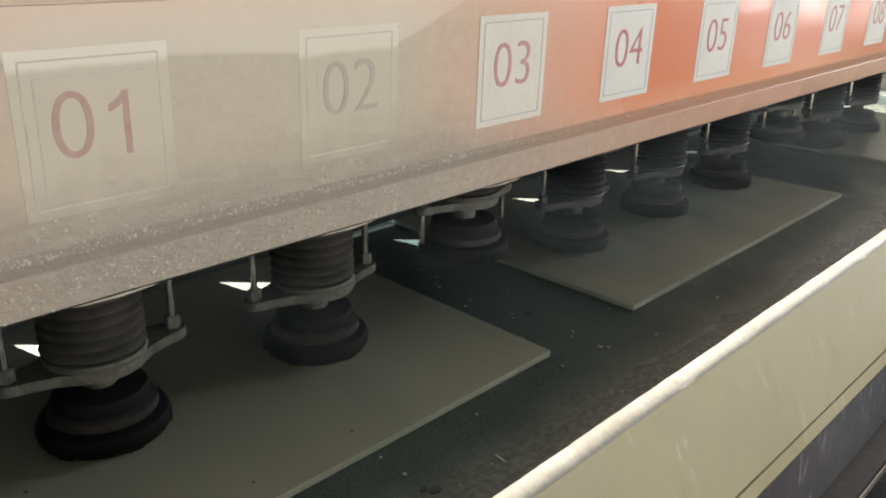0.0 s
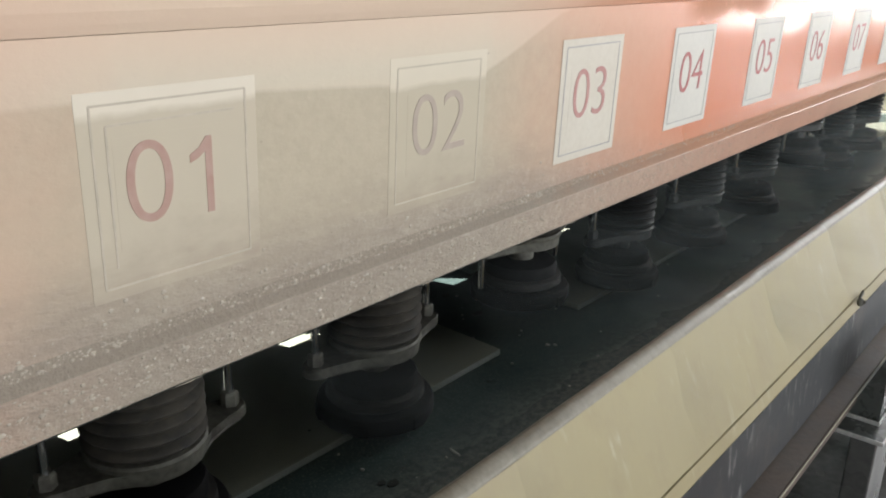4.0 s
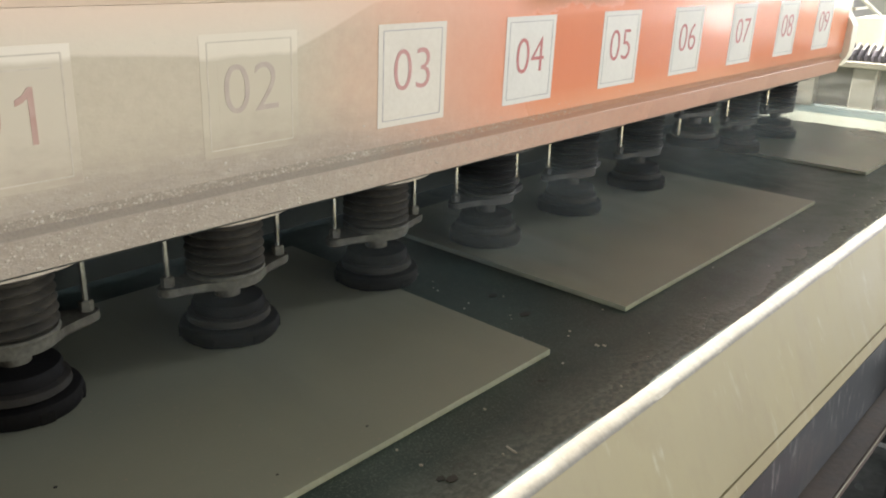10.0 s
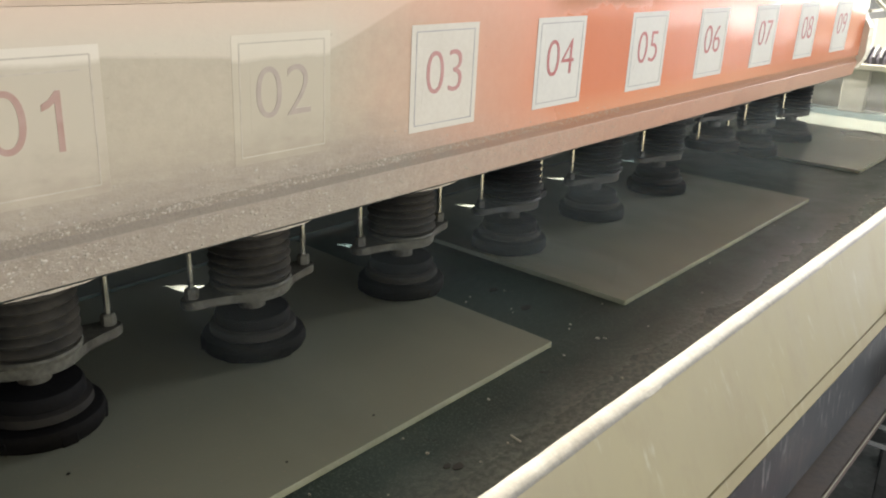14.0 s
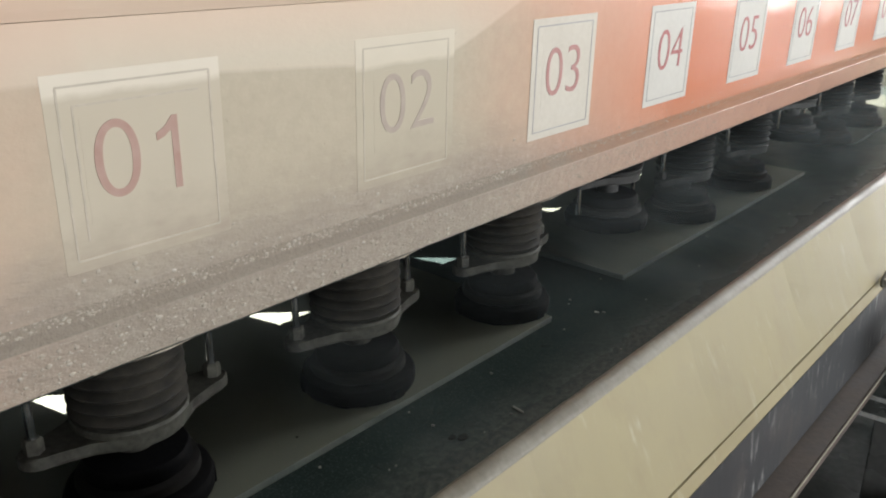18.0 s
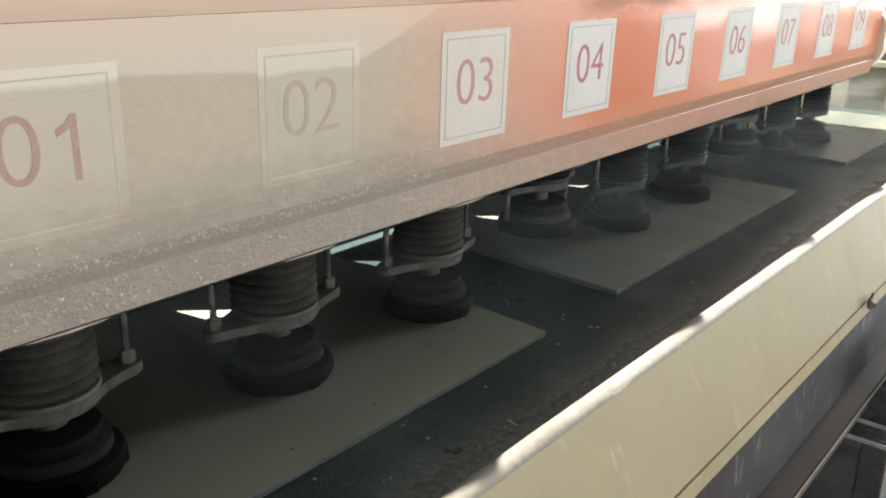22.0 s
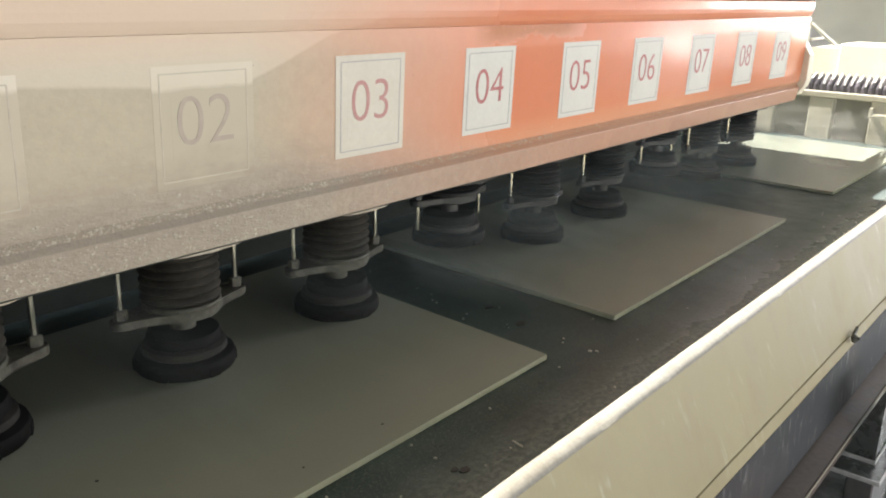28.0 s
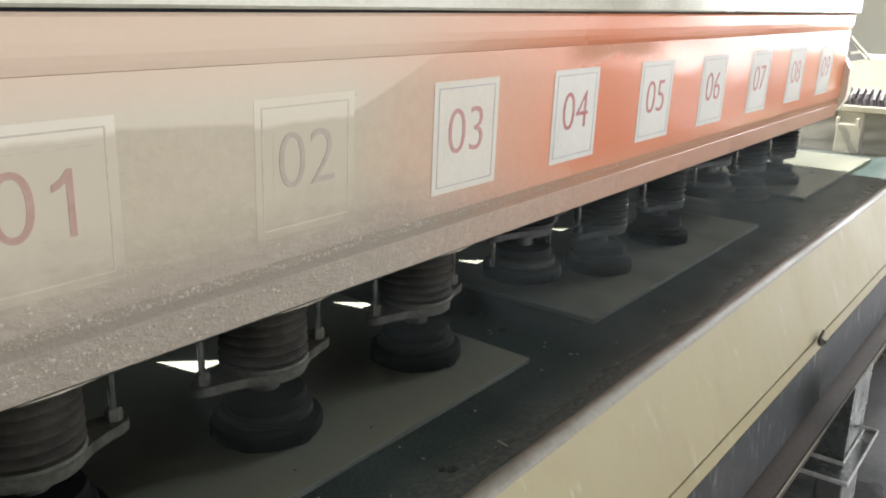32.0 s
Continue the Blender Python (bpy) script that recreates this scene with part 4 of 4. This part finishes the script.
# ---------------------------------------------------------------- cross frame at the far end of the line
def cross_frame():
    f = thing("cross_frame", "cream cross frame carrying a dark pleated gaiter", "machine frame")
    y = 5.02
    part("gaiter_rail", box(-1.6, 0.95, y, y + 0.35, 1.142, 1.19, 0.006), POST_PAINT, f, "dusty cream rail")
    for i in range(5):
        x = -1.40 + 0.45 * i
        part("frame_post", box(x, x + 0.18, y + 0.01, y + 0.16, 0.82, 1.1415, 0.006), POST_PAINT, f)
        part("recessed_panel", box(x + 0.181, x + 0.449, y + 0.09, y + 0.12, 0.82, 1.1415), RECESS_SHADE, f, "recessed panel with its shade put into an olive-grey colour")
    for x in (-0.035, 0.105):
        part("bracket_arm", box(x - 0.012, x + 0.012, y - 0.045, y + 0.0095, 1.03, 1.10, 0.003), POST_PAINT, f)
    part("bracket_bar", box(-0.0225, 0.0925, y - 0.045, y - 0.025, 1.035, 1.055, 0.003), POST_PAINT, f)
    # pleats: upright fronts, ridges that slope back
    bm = bmesh.new()
    n, rows = 48, []
    for i in range(4 * n + 1):
        x, k = -1.5 + 2.4 * i / (4 * n), (0.0, 0.55, 1.0, 0.8)[i % 4]
        lift = 0.034 * k + 0.007 * noise.noise((x * 11.0, 0.0, 7.0))
        rows.append([bm.verts.new((x, y + yy - 0.012 * k, z)) for yy, z in ((0.045, 1.191), (0.045, 1.222 + lift * 0.7), (0.075, 1.250 + lift), (0.17, 1.290 + lift), (0.26, 1.250 + lift), (0.29, 1.191))])
    for a, b in zip(rows, rows[1:]):
        for i in range(6):
            bm.faces.new((a[i], a[(i + 1) % 6], b[(i + 1) % 6], b[i]))
    bm.faces.new(rows[0])
    bm.faces.new(list(reversed(rows[-1])))
    ob = part("gaiter", bm, DARK_FOLD, f, "dark pleated rubber gaiter, pale on top")
    ob.data.materials.append(FOLD_TOP)
    for p in ob.data.polygons:
        if p.center.z > 1.262 and abs(p.normal.z) > 0.5:
            p.material_index = 1
    part("side_panel", box(-0.74, -0.438, y + 0.50, y + 0.9, 0.82, 1.50, 0.006), COVER_PAINT, f, "pale cream side panel")
    part("rear_box", box(-0.43, 0.95, y + 0.36, y + 0.9, 0.82, 1.535, 0.01), COVER_PAINT, f, "pale cream cover box")
    part("frame_foot", box(-1.6, 0.95, y + 0.02, y + 0.34, 0.0, 0.8195), GREEN_GREY, f)
    return f


cross_frame()


# ---------------------------------------------------------------- beside the guard: a wet steel shoe on the floor side
def foot_shoe():
    s = thing("steel_shoe", "wet galvanised steel shoe standing beside the rusty ledge", "machine foot", pose(1.05, 0.81, 0.0))
    part("pedestal", box(-0.040, 0.040, -0.10, 0.16, 0.0, 0.487, 0.004), CONCRETE, s)
    part("tray", box(-0.075, 0.068, -0.215, 0.205, 0.488, 0.494, 0.002), WET_STEEL, s, "wet tray with bright edges")
    for x0, x1, y0, y1 in ((-0.075, 0.068, -0.222, -0.2155), (-0.075, 0.068, 0.2055, 0.212), (0.0685, 0.0735, -0.222, 0.212)):
        part("tray_rim", box(x0, x1, y0, y1, 0.489, 0.503, 0.0015), GALV, s, "bright worn rim")
    part("inner_plate", box(-0.072, 0.030, -0.102, 0.180, 0.4945, 0.500, 0.001), WET_STEEL, s)
    part("inner_rim", box(-0.072, 0.034, -0.109, -0.1025, 0.4945, 0.508, 0.001), GALV, s)
    part("inner_rim", box(0.0305, 0.0345, -0.102, 0.180, 0.4945, 0.508, 0.001), GALV, s)
    part("gusset", prism([(-0.068, 0.5005), (0.028, 0.5005), (0.028, 0.757)], -0.085, 0.175), WET_STEEL, s, "wet upright steel gusset")
    part("gusset_edge", prism([(-0.0715, 0.5045), (-0.0685, 0.5015), (0.0285, 0.7585), (0.0255, 0.7605)], -0.0885, -0.0855), GALV, s)
    return s


foot_shoe()
tagged(mesh_object("red_crate", box(1.24, 1.7, 0.35, 0.80, 0.0, 0.24, 0.01), RED_PAINT), "red painted crate on the wet floor", "crate")


# ---------------------------------------------------------------- spray mist under the bridge
def mist_material(amount, tint):
    """Thin spray: densest low down, ragged, fading to nothing at its borders."""
    m, n, l, p = material("thin_water_mist")
    n.remove(p)
    tc, info, shift = n.new("ShaderNodeTexCoord"), n.new("ShaderNodeObjectInfo"), n.new("ShaderNodeVectorMath")
    v = tc.outputs["Object"]
    shift.operation = "MULTIPLY_ADD"
    l.new(info.outputs["Random"], shift.inputs[0])
    shift.inputs[1].default_value = (17.0, 9.0, 5.0)
    l.new(v, shift.inputs[2])
    sep = n.new("ShaderNodeSeparateXYZ")
    l.new(v, sep.inputs[0])
    cloud = noise_tex(n, l, shift.outputs[0], 1.5, 4.0, 0.55)
    side = ramp(n, l, maths(n, l, "ABSOLUTE", sep.outputs["X"]), [(0.35, 1.0), (0.7, 0.5), (0.98, 0.0)])
    up = ramp(n, l, maths(n, l, "ADD", maths(n, l, "MULTIPLY", sep.outputs["Z"], 0.5), 0.5), [(0.02, 0.0), (0.25, 1.0), (0.55, 0.8), (0.96, 0.0)])
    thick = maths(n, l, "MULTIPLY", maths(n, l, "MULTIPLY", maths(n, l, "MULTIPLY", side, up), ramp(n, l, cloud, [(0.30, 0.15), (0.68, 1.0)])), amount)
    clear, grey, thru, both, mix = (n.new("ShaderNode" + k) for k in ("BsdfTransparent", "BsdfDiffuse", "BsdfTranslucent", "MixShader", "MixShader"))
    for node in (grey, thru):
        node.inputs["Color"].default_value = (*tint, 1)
    l.new(grey.outputs[0], both.inputs[1])
    l.new(thru.outputs[0], both.inputs[2])
    l.new(thick, mix.inputs[0])
    l.new(clear.outputs[0], mix.inputs[1])
    l.new(both.outputs[0], mix.inputs[2])
    l.new(mix.outputs[0], n["Material Output"].inputs["Surface"])
    return m


mist = tagged(new("water_mist"), "thin spray mist over the belt, tinted dark for shade", "mist", kind="stuff")
# same mist in two tints: dark for bridge shade, pale for sunlight
shade_fog = mist_material(0.46, (0.215, 0.250, 0.255))
thin_shade_fog = mist_material(0.20, (0.215, 0.250, 0.255))
sunlit_fog = mist_material(0.40, (0.86, 0.84, 0.79))


def wisp(name, mat, parent, at):
    bm = bmesh.new()
    bmesh.ops.create_grid(bm, x_segments=14, y_segments=8, size=1.0)
    for v in bm.verts:
        v.co = Vector((v.co.x, 0.10 * noise.noise((v.co.x * 1.7, v.co.y * 1.7, at.translation.y)), v.co.y))
    w = part(name, bm, mat, parent, at=at)
    w.visible_shadow = False


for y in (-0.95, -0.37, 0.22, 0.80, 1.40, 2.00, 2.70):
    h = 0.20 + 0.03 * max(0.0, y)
    wisp("mist_wisp", thin_shade_fog if y < -0.2 else shade_fog, mist, Matrix.Translation((-0.12, y, SLAB_Z + h + 0.004)) @ Matrix.Diagonal((0.84, 0.5, h, 1)))


# haze past the end of the bridge, with sunlight put into its pale tint
drift = tagged(new("spray_haze"), "spray haze beyond the bridge end, tinted pale as if sunlit", "mist", kind="stuff")
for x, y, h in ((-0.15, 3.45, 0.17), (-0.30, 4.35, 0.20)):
    wisp("mist_wisp", sunlit_fog, drift, Matrix.Translation((x, y, SLAB_Z + h + 0.004)) @ Matrix.Diagonal((0.90, 0.5, h, 1)))


# ---------------------------------------------------------------- what moves
def motions():
    shift = [(t, s) for t, s in BRIDGE]
    walk(bridge, [(t, pose(s, 0, 0)) for t, s in shift])
    walk(mist, [(t, pose(s, 0, 0)) for t, s in shift])
    for h, y in zip(heads, HEADS):
        walk(h, [(t, pose(-0.215 + s, y, HEAD_Z)) for t, s in shift])
    end = 32.0
    for b, y, z in [(belt, 0.0, BELT_Z)] + [(s, cy, BELT_Z) for s, cy in slabs]:
        walk(b, [(0.0, pose(0, y, z)), (end / 2, pose(0, y + BELT_SPEED * end / 2, z)), (end, pose(0, y + BELT_SPEED * end, z))])
    # the discs spin at one steady rate
    # a head over a gap between slabs is drawn up into the beam
    for k, h in enumerate(heads):
        rows = LIFTS.get(k - 2)
        for c in h.children:
            if c.name.startswith("polishing_disc"):
                ts, zs = zip(*(rows or [(0.0, 0.0), (end, 0.0)]))
                walk(c, [(0.2 * i, pose(0, 0, float(np.interp(0.2 * i, ts, zs)), 0, 0, 72.0 * i)) for i in range(161)])
            elif rows and c.name.startswith(("bellows", "bracket")):
                walk(c, [(t, pose(0, 0, z)) for t, z in rows])


motions()
